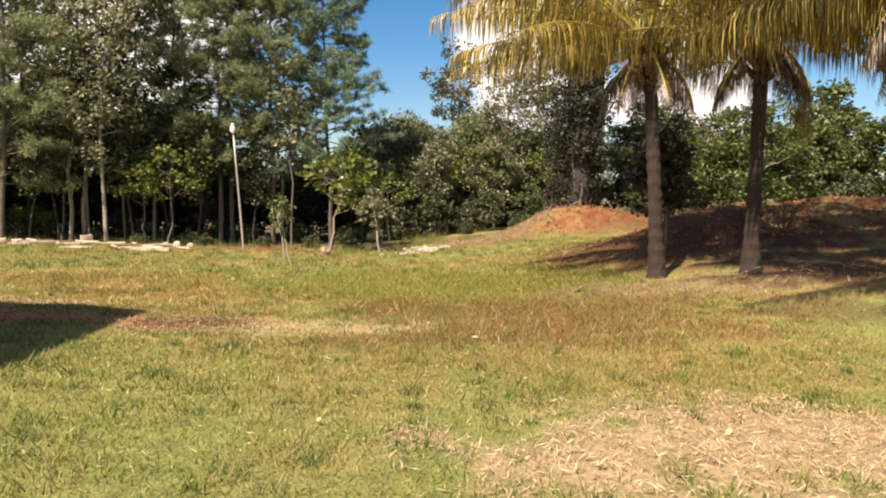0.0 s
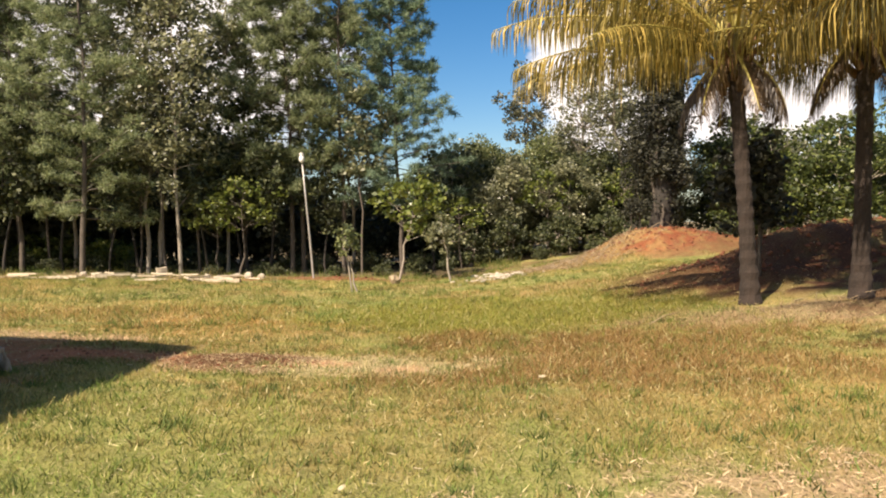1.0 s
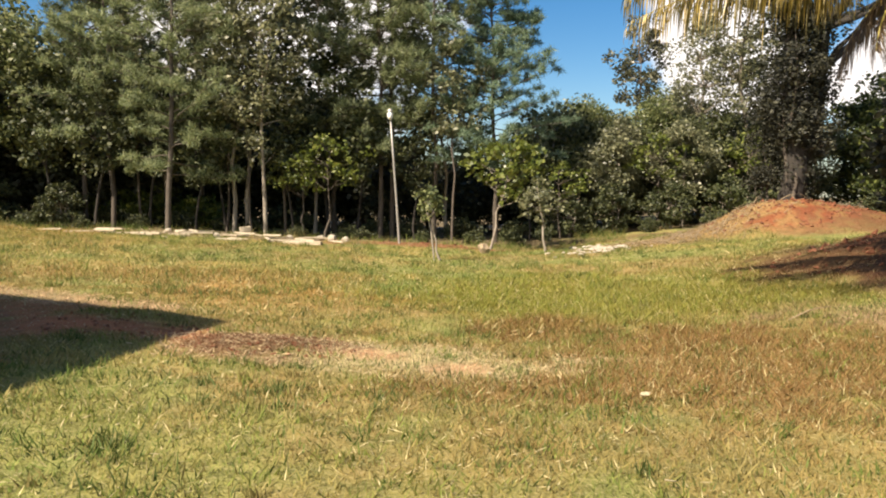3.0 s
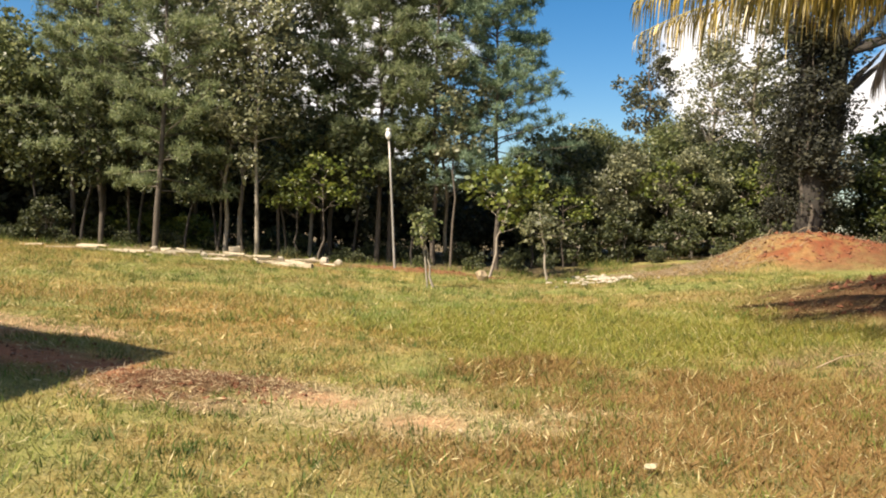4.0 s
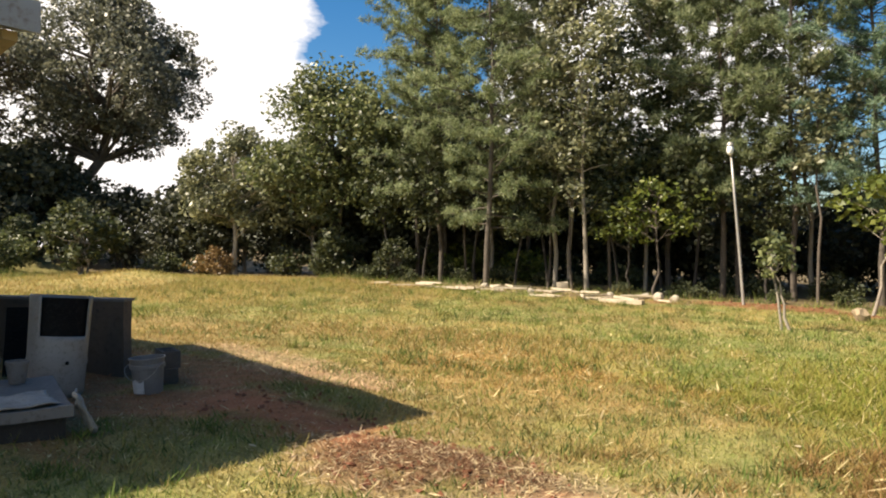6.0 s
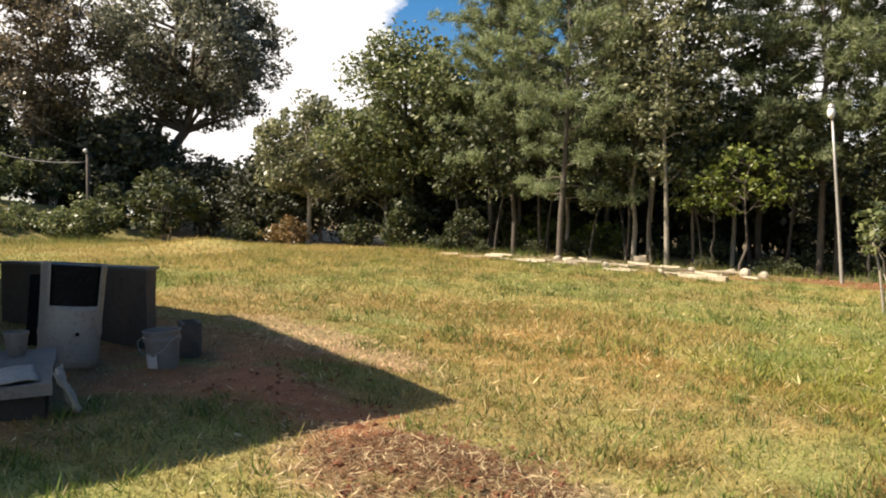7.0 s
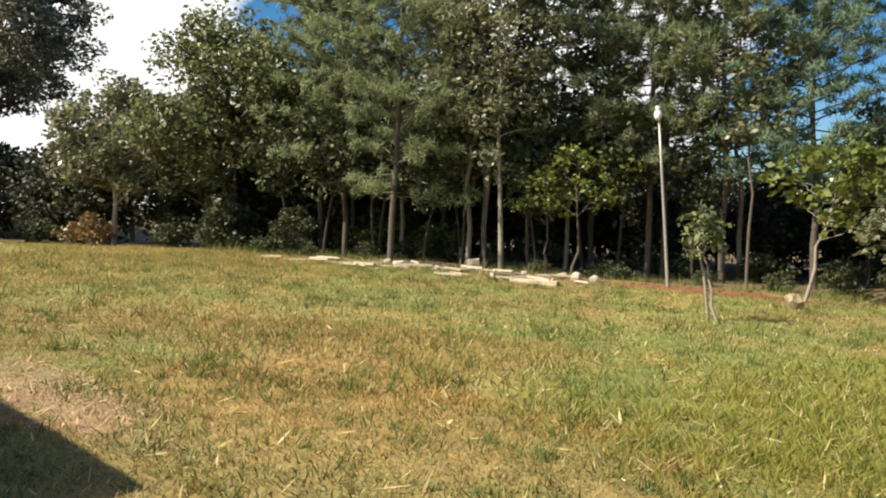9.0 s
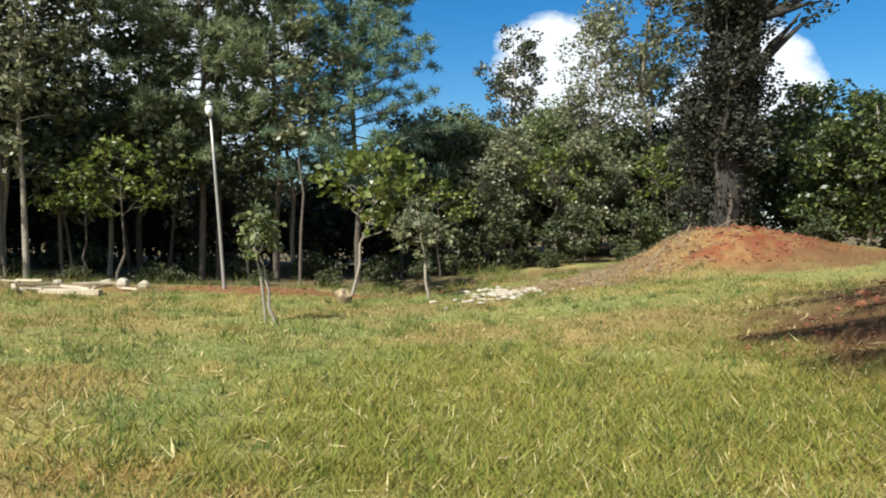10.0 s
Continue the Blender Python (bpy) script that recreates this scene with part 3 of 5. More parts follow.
def pail():
    thing = tagged(new("bucket"), "grey plastic bucket with a torn white label", "bucket")
    thing.matrix_basis = pose(-4.45, 11.77, at_land(-4.45, 11.77, -0.01), 1, -2, 20) @ Matrix.Scale(1.08, 4)
    bm = bmesh.new()
    sides = 32
    rings = [(0.128, 0), (0.132, 0.02), (0.152, 0.26), (0.166, 0.265), (0.166, 0.30), (0.158, 0.305), (0.163, 0.35), (0.172, 0.352), (0.172, 0.362),
             (0.156, 0.362), (0.148, 0.25), (0.126, 0.012)]
    grid = [[bm.verts.new((r * math.cos(2 * math.pi * k / sides), r * math.sin(2 * math.pi * k / sides), z)) for k in range(sides)] for r, z in rings]
    for a, b in zip(grid, grid[1:]):
        for k in range(sides):
            bm.faces.new((a[k], a[(k + 1) % sides], b[(k + 1) % sides], b[k]))
    bm.faces.new(grid[0]), bm.faces.new(grid[-1])
    part("body", bm, M_PAIL, thing, smooth=False)
    bm = bmesh.new()
    cols = [[bm.verts.new(((0.1375 + 0.02 * z / 0.26 + 0.003) * math.cos(a), (0.1375 + 0.02 * z / 0.26 + 0.003) * math.sin(a), z))
             for z in (0.03, 0.15 + 0.015 * math.sin(a * 9))] for a in np.linspace(radians(232), radians(284), 12)]
    for a, b in zip(cols, cols[1:]):
        bm.faces.new((a[0], b[0], b[1], a[1]))
    part("label", bm, M_PAPER, thing, "torn white label")
    arc = [(0.172 * math.cos(t), -0.10 * math.sin(t) - 0.10, 0.31 - 0.15 * math.sin(t)) for t in np.linspace(0, math.pi, 14)]
    arc = [(x, y if 0 < n < 13 else 0, z) for n, (x, y, z) in enumerate(arc)]
    v, f = tube(arc, [0.003] * 14, 6)
    child("handle", mesh_of("handle", v, f, M_POLE, True), thing, "wire handle")


pail()


def cinder_block(x, y, z, turn, tip=0.0):
    thing = tagged(new("concrete_block"), "grey hollow concrete block lying on red earth", "block", "blocks beside the wall")
    thing.matrix_basis = pose(x, y, z, tip, 0, turn)
    bm = bmesh.new()
    for px, sx in ((-0.182, 0.035), (0, 0.035), (0.182, 0.035)):
        box(bm, sx, 0.13, 0.19, pose(px, 0, 0))
    for py in (-0.0825, 0.0825):
        box(bm, 0.40, 0.035, 0.19, pose(0, py, 0))
    part("body", bm, M_BLOCK, thing)


cinder_block(-4.80, 12.36, at_land(-4.80, 12.36, -0.02), 138)
cinder_block(-4.83, 12.37, at_land(-4.80, 12.36, 0.17), 150)


def slab_bench():
    thing = tagged(new("washing_slab"), "low worn concrete washing slab on a dark block base", "slab")
    m = pose(-4.316, 9.79, -0.14, 0, 0, -30)
    thing.matrix_basis = m
    # base takes a near-black colour to stand in for the deep shade there
    bm = bmesh.new()
    box(bm, 1.52, 1.37, 0.23, pose(-0.01, 0, 0))
    bmesh.ops.subdivide_edges(bm, edges=bm.edges[:], cuts=6, use_grid_fill=True)
    worn(bm, 0.02, 2.0)
    part("base", bm, M_OLD_BARK, thing, "block base, deep shade put into its colour")
    bm = bmesh.new()
    box(bm, 1.6, 1.45, 0.08, pose(0, 0, 0.23))
    bmesh.ops.subdivide_edges(bm, edges=bm.edges[:], cuts=10, use_grid_fill=True)
    worn(bm, 0.018, 5.0)
    part("top", bm, M_SLAB, thing)
    return m


slab_at = slab_bench()


def sack(name, label, m, sx, sy, lift, seed, mat, cat="sack"):
    bm = bmesh.new()
    bmesh.ops.create_grid(bm, x_segments=22, y_segments=16, size=0.5)
    for v in bm.verts:
        edge = 1 + 0.16 * noise.noise(Vector((v.co.x * 5, v.co.y * 5, seed)))
        v.co.x, v.co.y = v.co.x * sx * edge, v.co.y * sy * edge
        v.co.z = lift * (0.6 + noise.noise(Vector((v.co.x * 6, v.co.y * 7, seed + 3))) + 0.4 * noise.noise(Vector((v.co.x * 17, v.co.y * 15, seed))))
    ob = part(name, bm, mat, smooth=True)
    thick = ob.modifiers.new("thickness", "SOLIDIFY")
    thick.thickness = 0.012
    ob.matrix_basis = m
    return tagged(ob, label, cat)


sack("cement_sack", "dirty white empty sack spread on the washing slab", slab_at @ pose(0.50, 0.38, 0.326, 0, 1, 8), 0.50, 0.48, 0.025, 4, M_CLOTH)
bm = bmesh.new()
flap = []
for j in range(11):
    h = j / 10
    row = []
    for k in range(9):
        q = k / 8 - 0.5
        fold = 0.022 * math.sin(9 * q + 4 * h) + 0.03 * noise.noise(Vector((q * 6, h * 5, 2.2)))
        row.append(bm.verts.new((q * (0.36 - 0.20 * h), -0.05 - 0.12 * h ** 1.4 + fold, 0.325 - 0.31 * h + 0.03 * noise.noise(Vector((q * 7, 3.1, h))))))
    flap.append(row)
for a, b in zip(flap, flap[1:]):
    for k in range(8):
        bm.faces.new((a[k], a[k + 1], b[k + 1], b[k]))
rag = part("hanging_rag", bm, M_CLOTH, smooth=True)
rag.modifiers.new("thickness", "SOLIDIFY").thickness = 0.012
rag.matrix_basis = pose(-3.40, 10.10, at_land(-3.35, 10.15, 0.01), 0, 0, 150)
tagged(rag, "dirty white rag hanging off the washing slab's corner", "rag")
bm = bmesh.new()
box(bm, 0.36, 0.03, 0.80)
bmesh.ops.subdivide_edges(bm, edges=bm.edges[:], cuts=3, use_grid_fill=True)
worn(bm, 0.012, 9)
board_dark = part("leaning_panel", bm, M_RUBBER)
board_dark.matrix_basis = pose(-6.12, 11.45, at_land(-6.12, 11.45, -0.02), -12, 0, 40)
tagged(board_dark, "black panel leaning against the cement wall", "panel")
for k, (u, v, s) in enumerate(((-4.82, 10.03, 0.92), (-4.70, 10.22, 1.0), (-4.58, 10.43, 0.85))):
    thing = tagged(new("cement_pot"), "grey round cement pot on the washing slab", "pot", "pots on the slab")
    thing.matrix_basis = pose(u, v, 0.166, 0, 0, 40 * k)
    bm = bmesh.new()
    rings = [(0.075, 0), (0.095, 0.10), (0.108, 0.20), (0.116, 0.205), (0.116, 0.24), (0.098, 0.24), (0.085, 0.05)]
    grid = [[bm.verts.new((r * s * math.cos(a), r * s * math.sin(a), z * s)) for a in np.linspace(0, 2 * math.pi, 20, False)] for r, z in rings]
    for a, b in zip(grid, grid[1:]):
        for n in range(20):
            bm.faces.new((a[n], a[(n + 1) % 20], b[(n + 1) % 20], b[n]))
    bm.faces.new(grid[0]), bm.faces.new(grid[-1])
    part("body", bm, M_SLAB if k else M_BLOCK, thing)
thing = tagged(new("wash_basin"), "dark square cement basin on the washing slab", "basin")
thing.matrix_basis = slab_at @ pose(-0.20, -0.36, 0.306, 0, 0, 3)
for sx, sy, px, py in ((0.55, 0.06, 0, -0.21), (0.55, 0.06, 0, 0.21), (0.06, 0.36, -0.245, 0), (0.06, 0.36, 0.245, 0)):
    bm = bmesh.new()
    box(bm, sx, sy, 0.20, pose(px, py, 0))
    part("side", bm, M_CEMENT, thing, bevel=0.006)
bm = bmesh.new()
box(bm, 0.43, 0.36, 0.03)
part("bottom", bm, M_CEMENT, thing)

# ---------- poles and wires ----------


def lamp_post():
    thing = tagged(new("street_lamp"), "thin leaning grey steel lamp post with a white lamp", "lamp post")
    thing.matrix_basis = pose(0.0, 30.35, at_land(0, 30.35, -0.1))
    v, f = tube([(0, 0, 0), (-0.11, -0.03, 1.6), (-0.24, -0.08, 3.3), (-0.35, -0.12, 4.75)], [0.048, 0.045, 0.040, 0.034], 12)
    child("pole", mesh_of("pole", v, f, M_POLE, True), thing)
    v, f = tube([(-0.35, -0.12, 4.62), (-0.36, -0.2, 4.72), (-0.36, -0.32, 4.76), (-0.36, -0.42, 4.74)], [0.02] * 4, 8)
    child("arm", mesh_of("arm", v, f, M_POLE, True), thing)
    bm = bmesh.new()
    bmesh.ops.create_uvsphere(bm, u_segments=18, v_segments=12, radius=0.112, matrix=pose(-0.36, -0.30, 4.84) @ Matrix.Diagonal((0.95, 1.0, 1.5, 1)))
    part("lamp", bm, M_LAMP, thing, "white glass lamp bowl", smooth=True)
    bm = bmesh.new()
    bmesh.ops.create_cone(bm, segments=16, radius1=0.11, radius2=0.07, depth=0.08, cap_ends=True, matrix=pose(-0.36, -0.30, 5.03))
    part("cap", bm, M_POLE, thing, "grey lamp cap")


lamp_post()


def timber_pole(x, y, high, label, thick=0.09, red=False, head=False):
    thing = tagged(new("utility_pole"), label, "pole")
    thing.matrix_basis = pose(x, y, at_land(x, y, -0.15))
    v, f = tube([(0, 0, 0), (0.02, 0, high * 0.5), (0, 0.01, high)], [thick, thick * 0.9, thick * 0.75], 10)
    child("shaft", mesh_of("shaft", v, f, M_OLD_WOOD, True), thing)
    if red:
        v, f = tube([(0, 0, 0.1), (0.01, 0, 1.5)], [thick + 0.006, thick + 0.004], 10)
        child("painted_band", mesh_of("painted_band", v, f, M_RED_PAINT, True), thing, "faded red paint band")
    bm = bmesh.new()
    if head:
        bmesh.ops.create_uvsphere(bm, u_segments=14, v_segments=10, radius=0.10, matrix=pose(0, -0.10, high + 0.02))
        part("lamp", bm, M_LAMP, thing, "small white lamp")
    else:
        box(bm, 0.16, 0.16, 0.24, pose(0, 0, high - 0.1))
        part("insulator", bm, M_LAMP, thing, "white insulator", bevel=0.03)
    return Vector((x, y, at_land(x, y) + high - 0.2))


top_a = timber_pole(-20.96, 17.0, 5.75, "dark wooden utility pole with a red-painted foot", 0.08, red=True)
top_b = timber_pole(-33.7, 28.2, 4.7, "dark wooden pole with a small white lamp", 0.10, head=True)
top_c = timber_pole(-41.5, 24.0, 4.2, "short dark wooden fence pole on the bank", 0.09)


def cable(a, b, sag, r, label, material=M_WIRE):
    pts = [a.lerp(b, s) - Vector((0, 0, 4 * sag * s * (1 - s))) for s in np.linspace(0, 1, 15)]
    v, f = tube(pts, [r] * 15, 5)
    tagged(new("cable", mesh_of("cable", v, f, material, True)), label, "cable")


cable(top_a, top_b + Vector((0, 0, 0.2)), 0.5, 0.016, "thin black overhead cable")
cable(top_c - Vector((0, 0, 0.3)), top_b - Vector((0, 0, 0.5)), 0.7, 0.045, "thick sagging grey cable between poles")
cable(top_a, Vector((-26.5, 14.0, at_land(-26.5, 14.0))), 0.0, 0.022, "pale guy wire of the utility pole", M_WHITE_PIPE)
for x, y, h, r, m in ((-14.05, 13.82, 0.86, 0.10, M_WHITE_PIPE), (-14.0, 14.04, 0.88, 0.12, M_WHITE_PIPE)):
    bm = bmesh.new()
    bmesh.ops.create_cone(bm, segments=18, radius1=r, radius2=r * 0.96, depth=h, cap_ends=True, matrix=pose(0, 0, h / 2))
    post = part("gate_post", bm, m, bevel=0.01)
    post.matrix_basis = pose(x, y, at_land(x, y, -0.05))
    tagged(post, "short white pipe post in the grass" if r < 0.12 else "thick white concrete post in the grass", "post")

# ---------- timber, rubble and litter at the field's edge ----------
rng = random.Random(11)


def board(x, y, long_, wide_, thick, turn, lift=0.0, label="pale sawn board lying in the grass"):
    bm = bmesh.new()
    box(bm, long_, wide_, thick)
    bmesh.ops.subdivide_edges(bm, edges=[e for e in bm.edges if e.calc_length() > 0.6 * long_], cuts=6)
    worn(bm, 0.025, rng.random() * 50, 1.2)
    ob = part("board", bm, M_TIMBER)
    ob.matrix_basis = pose(x, y, at_land(x, y, 0.01 + lift), rng.uniform(-6, 6), rng.uniform(-2, 2), turn)
    tagged(ob, label, "board", "boards at the wood's edge")


for k in range(36):
    s = k / 35
    board(-10.6 + 8.0 * s + rng.uniform(-0.5, 0.5), 29.7 + rng.uniform(-0.9, 1.2) - 0.7 * s, rng.uniform(0.3, 1.4), rng.uniform(0.03, 0.12),
          rng.uniform(0.025, 0.07), rng.gauss(-7, 34), rng.choice((0, 0, 0.03, 0.07, 0.12)))
board(-13.2, 29.9, 1.8, 0.10, 0.05, -9)
board(-11.4, 29.6, 1.4, 0.09, 0.05, 7)
board(-3.3, 28.4, 1.4, 0.20, 0.12, -14)


def lump(name, x, y, sx, sy, sz, seed, material, label, category, group=""):
    bm = bmesh.new()
    bmesh.ops.create_icosphere(bm, subdivisions=2, radius=0.5, matrix=Matrix.Diagonal((sx, sy, sz, 1)))
    worn(bm, 0.28 * min(sx, sy, sz), seed, 2.6 / max(sx, sy))
    ob = part(name, bm, material)
    ob.matrix_basis = pose(x, y, at_land(x, y, sz * 0.32), 0, 0, seed * 40)
    tagged(ob, label, category, group)


def log_block(x, y, w, h, turn):
    bm = bmesh.new()
    box(bm, w, w * 0.8, h)
    bmesh.ops.subdivide_edges(bm, edges=bm.edges[:], cuts=2, use_grid_fill=True)
    worn(bm, 0.05, x * 3.3)
    ob = part("timber_block", bm, M_TIMBER)
    ob.matrix_basis = pose(x, y, at_land(x, y, -0.02), 3, -4, turn)
    tagged(ob, "pale squared timber block standing on end", "timber block")


log_block(-5.85, 30.7, 0.38, 0.38, 20)
log_block(-8.0, 29.8, 0.30, 0.22, 50)
for k, (x, y, s) in enumerate(((-2.5, 30.1, 0.42), (-2.05, 30.3, 0.34), (-3.0, 30.4, 0.36), (-4.1, 30.2, 0.30), (-8.6, 30.2, 0.36), (-6.6, 29.5, 0.3))):
    lump("stone", x, y, s, s * 0.8, s * 0.7, 3.3 + k, M_STONE, "pale rough stone among sawn boards", "stone", "stones at the wood's edge")
lump("tree_stump", 2.98, 27.4, 0.42, 0.36, 0.46, 1.7, M_TWIG, "small tan tree stump in the grass", "stump")

for k in range(110):
    a, d = rng.uniform(0, 6.28), abs(rng.gauss(0, 0.55))
    x, y, s = 6.75 + 1.5 * d * math.cos(a), 26.9 + 1.5 * d * math.sin(a), rng.uniform(0.10, 0.30) * (1.1 - 0.3 * d)
    lump("rubble", x, y, s * 1.1, s * 0.8, s * 0.36, k * 1.37, M_STONE, "pale broken rubble on the grass", "rubble", "rubble heap")

for k, (x, y, s, turn) in enumerate(((2.98, 9.14, 0.20, 40), (1.70, 9.87, 0.13, 80), (2.55, 7.2, 0.10, 10), (0.55, 5.6, 0.11, 60), (-0.3, 6.4, 0.09, 20), (3.2, 15.2, 0.13, 0),
                                     (1.1, 6.0, 0.11, 130), (3.6, 4.7, 0.13, 33), (4.2, 5.6, 0.12, 75), (2.3, 4.3, 0.11, 12), (5.3, 8.6, 0.13, 66), (6.4, 11.4, 0.13, 20),
                                     (3.3, 13.2, 0.16, 50), (4.3, 12.9, 0.14, 10), (-2.9, 11.9, 0.10, 70), (-2.0, 10.6, 0.09, 15), (2.6, 12.4, 0.11, 100), (1.7, 13.2, 0.1, 45))):
    bm = bmesh.new()
    s *= 0.75
    rows = [(-0.5, 0.02), (-0.3, 0.16), (0, 0.24), (0.28, 0.15), (0.5, 0.01)]
    line = [[bm.verts.new((u * s, w * s * q, 0.10 * s * (abs(q) + 2 * u * u))) for q in (-1, 0, 1)] for u, w in rows]
    for a, b in zip(line, line[1:]):
        for n in range(2):
            bm.faces.new((a[n], b[n], b[n + 1], a[n + 1]))
    ob = part("fallen_leaf", bm, M_STRAW, smooth=True)
    ob.modifiers.new("thickness", "SOLIDIFY").thickness = 0.002
    ob.matrix_basis = pose(x, y, at_land(x, y, 0.045), rng.uniform(-20, 20), rng.uniform(-20, 20), turn)
    tagged(ob, "dry straw-coloured fallen leaf on the grass", "leaf", "fallen leaves")

# ---------- trees ----------


def leaf_quads(centres, size, rng, droop=0.0, narrow=0.55):
    """Small diamond leaves at the centres, turned at random."""
    n = len(centres)
    a = rng.normal(size=(n, 3))
    a[:, 2] = a[:, 2] * 0.7 - droop
    a /= np.linalg.norm(a, axis=1)[:, None]
    b = np.cross(a, rng.normal(size=(n, 3)))
    b /= np.linalg.norm(b, axis=1)[:, None] + 1e-9
    s = (size * rng.uniform(0.55, 1.35, n))[:, None]
    verts = np.stack([centres - a * s, centres + b * s * narrow, centres + a * s, centres - b * s * narrow], 1)
    return verts.reshape(-1, 3), np.arange(4 * n).reshape(-1, 4)


def needle_tufts(centres, length, each, rng, wide=0.022):
    """Bursts of thin needles round each centre."""
    n = len(centres) * each
    c = np.repeat(centres, each, 0)
    d = rng.normal(size=(n, 3))
    d[:, 2] += 0.35
    d /= np.linalg.norm(d, axis=1)[:, None]
    s = np.cross(d, rng.normal(size=(n, 3)))
    s *= wide / (np.linalg.norm(s, axis=1)[:, None] + 1e-9)
    c = c + rng.normal(size=(n, 3)) * length * np.array((0.30, 0.30, 0.22))
    tip = c + d * (length * rng.uniform(0.6, 1.2, n))[:, None]
    verts = np.stack([c - s, c + s, tip], 1)
    return verts.reshape(-1, 3), np.arange(3 * n).reshape(-1, 3)


def wander(a, b, bend, rng, steps=5):
    a, b = Vector(a), Vector(b)
    out = []
    for k in range(steps + 1):
        s = k / steps
        p = a.lerp(b, s)
        w = bend * math.sin(math.pi * s) + bend * 0.4
        out.append(p + Vector(rng.uniform(-w, w, 3) * np.array((1, 1, 0.4))) if 0 < k else p)
    return out


def pine(seed, high, clear, spread_, limbs=64, each=18, needles=None):
    """A tall pine: straight trunk, whorls of limbs that turn up, needles in tufts."""
    rng = np.random.default_rng(seed)
    thing = tagged(new("pine_tree"), "tall pine with a straight trunk and tufted open crown", "tree", "pines at the wood's edge")
    wood = Shape()
    stem = wander((0, 0, -0.2), (rng.uniform(-0.5, 0.5), rng.uniform(-0.5, 0.5), high), 0.10, rng, 9)
    wood.add(*tube(stem, [0.112 * (1 - 0.85 * k / 9) for k in range(10)], 9, 0.3, 0.08, rng))
    tufts = []
    for k in range(limbs):
        h = clear + (high - clear) * (k + rng.random()) / limbs
        s = (h - clear) / (high - clear)
        reach = spread_ * (0.35 + 0.65 * math.sin(math.pi * min(1, 0.30 + 0.70 * s))) * rng.uniform(0.5, 1.15)
        a = 2.4 * k + rng.uniform(-0.5, 0.5)
        at = h / high * 9
        root = stem[int(at)].lerp(stem[min(9, int(at) + 1)], at - int(at))
        rise = reach * rng.uniform(-0.22, 0.50) + 0.30 * s
        end = root + Vector((math.cos(a) * reach, math.sin(a) * reach, rise))
        path = wander(root, end, 0.10, rng, 5)
        wood.add(*tube(path, [0.030, 0.025, 0.020, 0.016, 0.011, 0.006], 4))
        for n in range(9):
            u = min(0.999, 0.24 + 0.76 * (n + rng.random()) / 9)
            i = min(4, int(u * 5))
            p = path[i].lerp(path[i + 1], u * 5 - i)
            tufts.append(np.array(p) + rng.normal(size=3) * np.array((0.20, 0.20, 0.14)) * (1.25 - 0.7 * u) + np.array((0, 0, 0.08)))
    child("trunk", wood.mesh("pine_trunk", M_BARK), thing)
    v, f = needle_tufts(np.array(tufts), 0.28, each + 28, rng, 0.018)
    child("crown", mesh_of("pine_crown", v, f, needles or M_PINE), thing)
    return thing


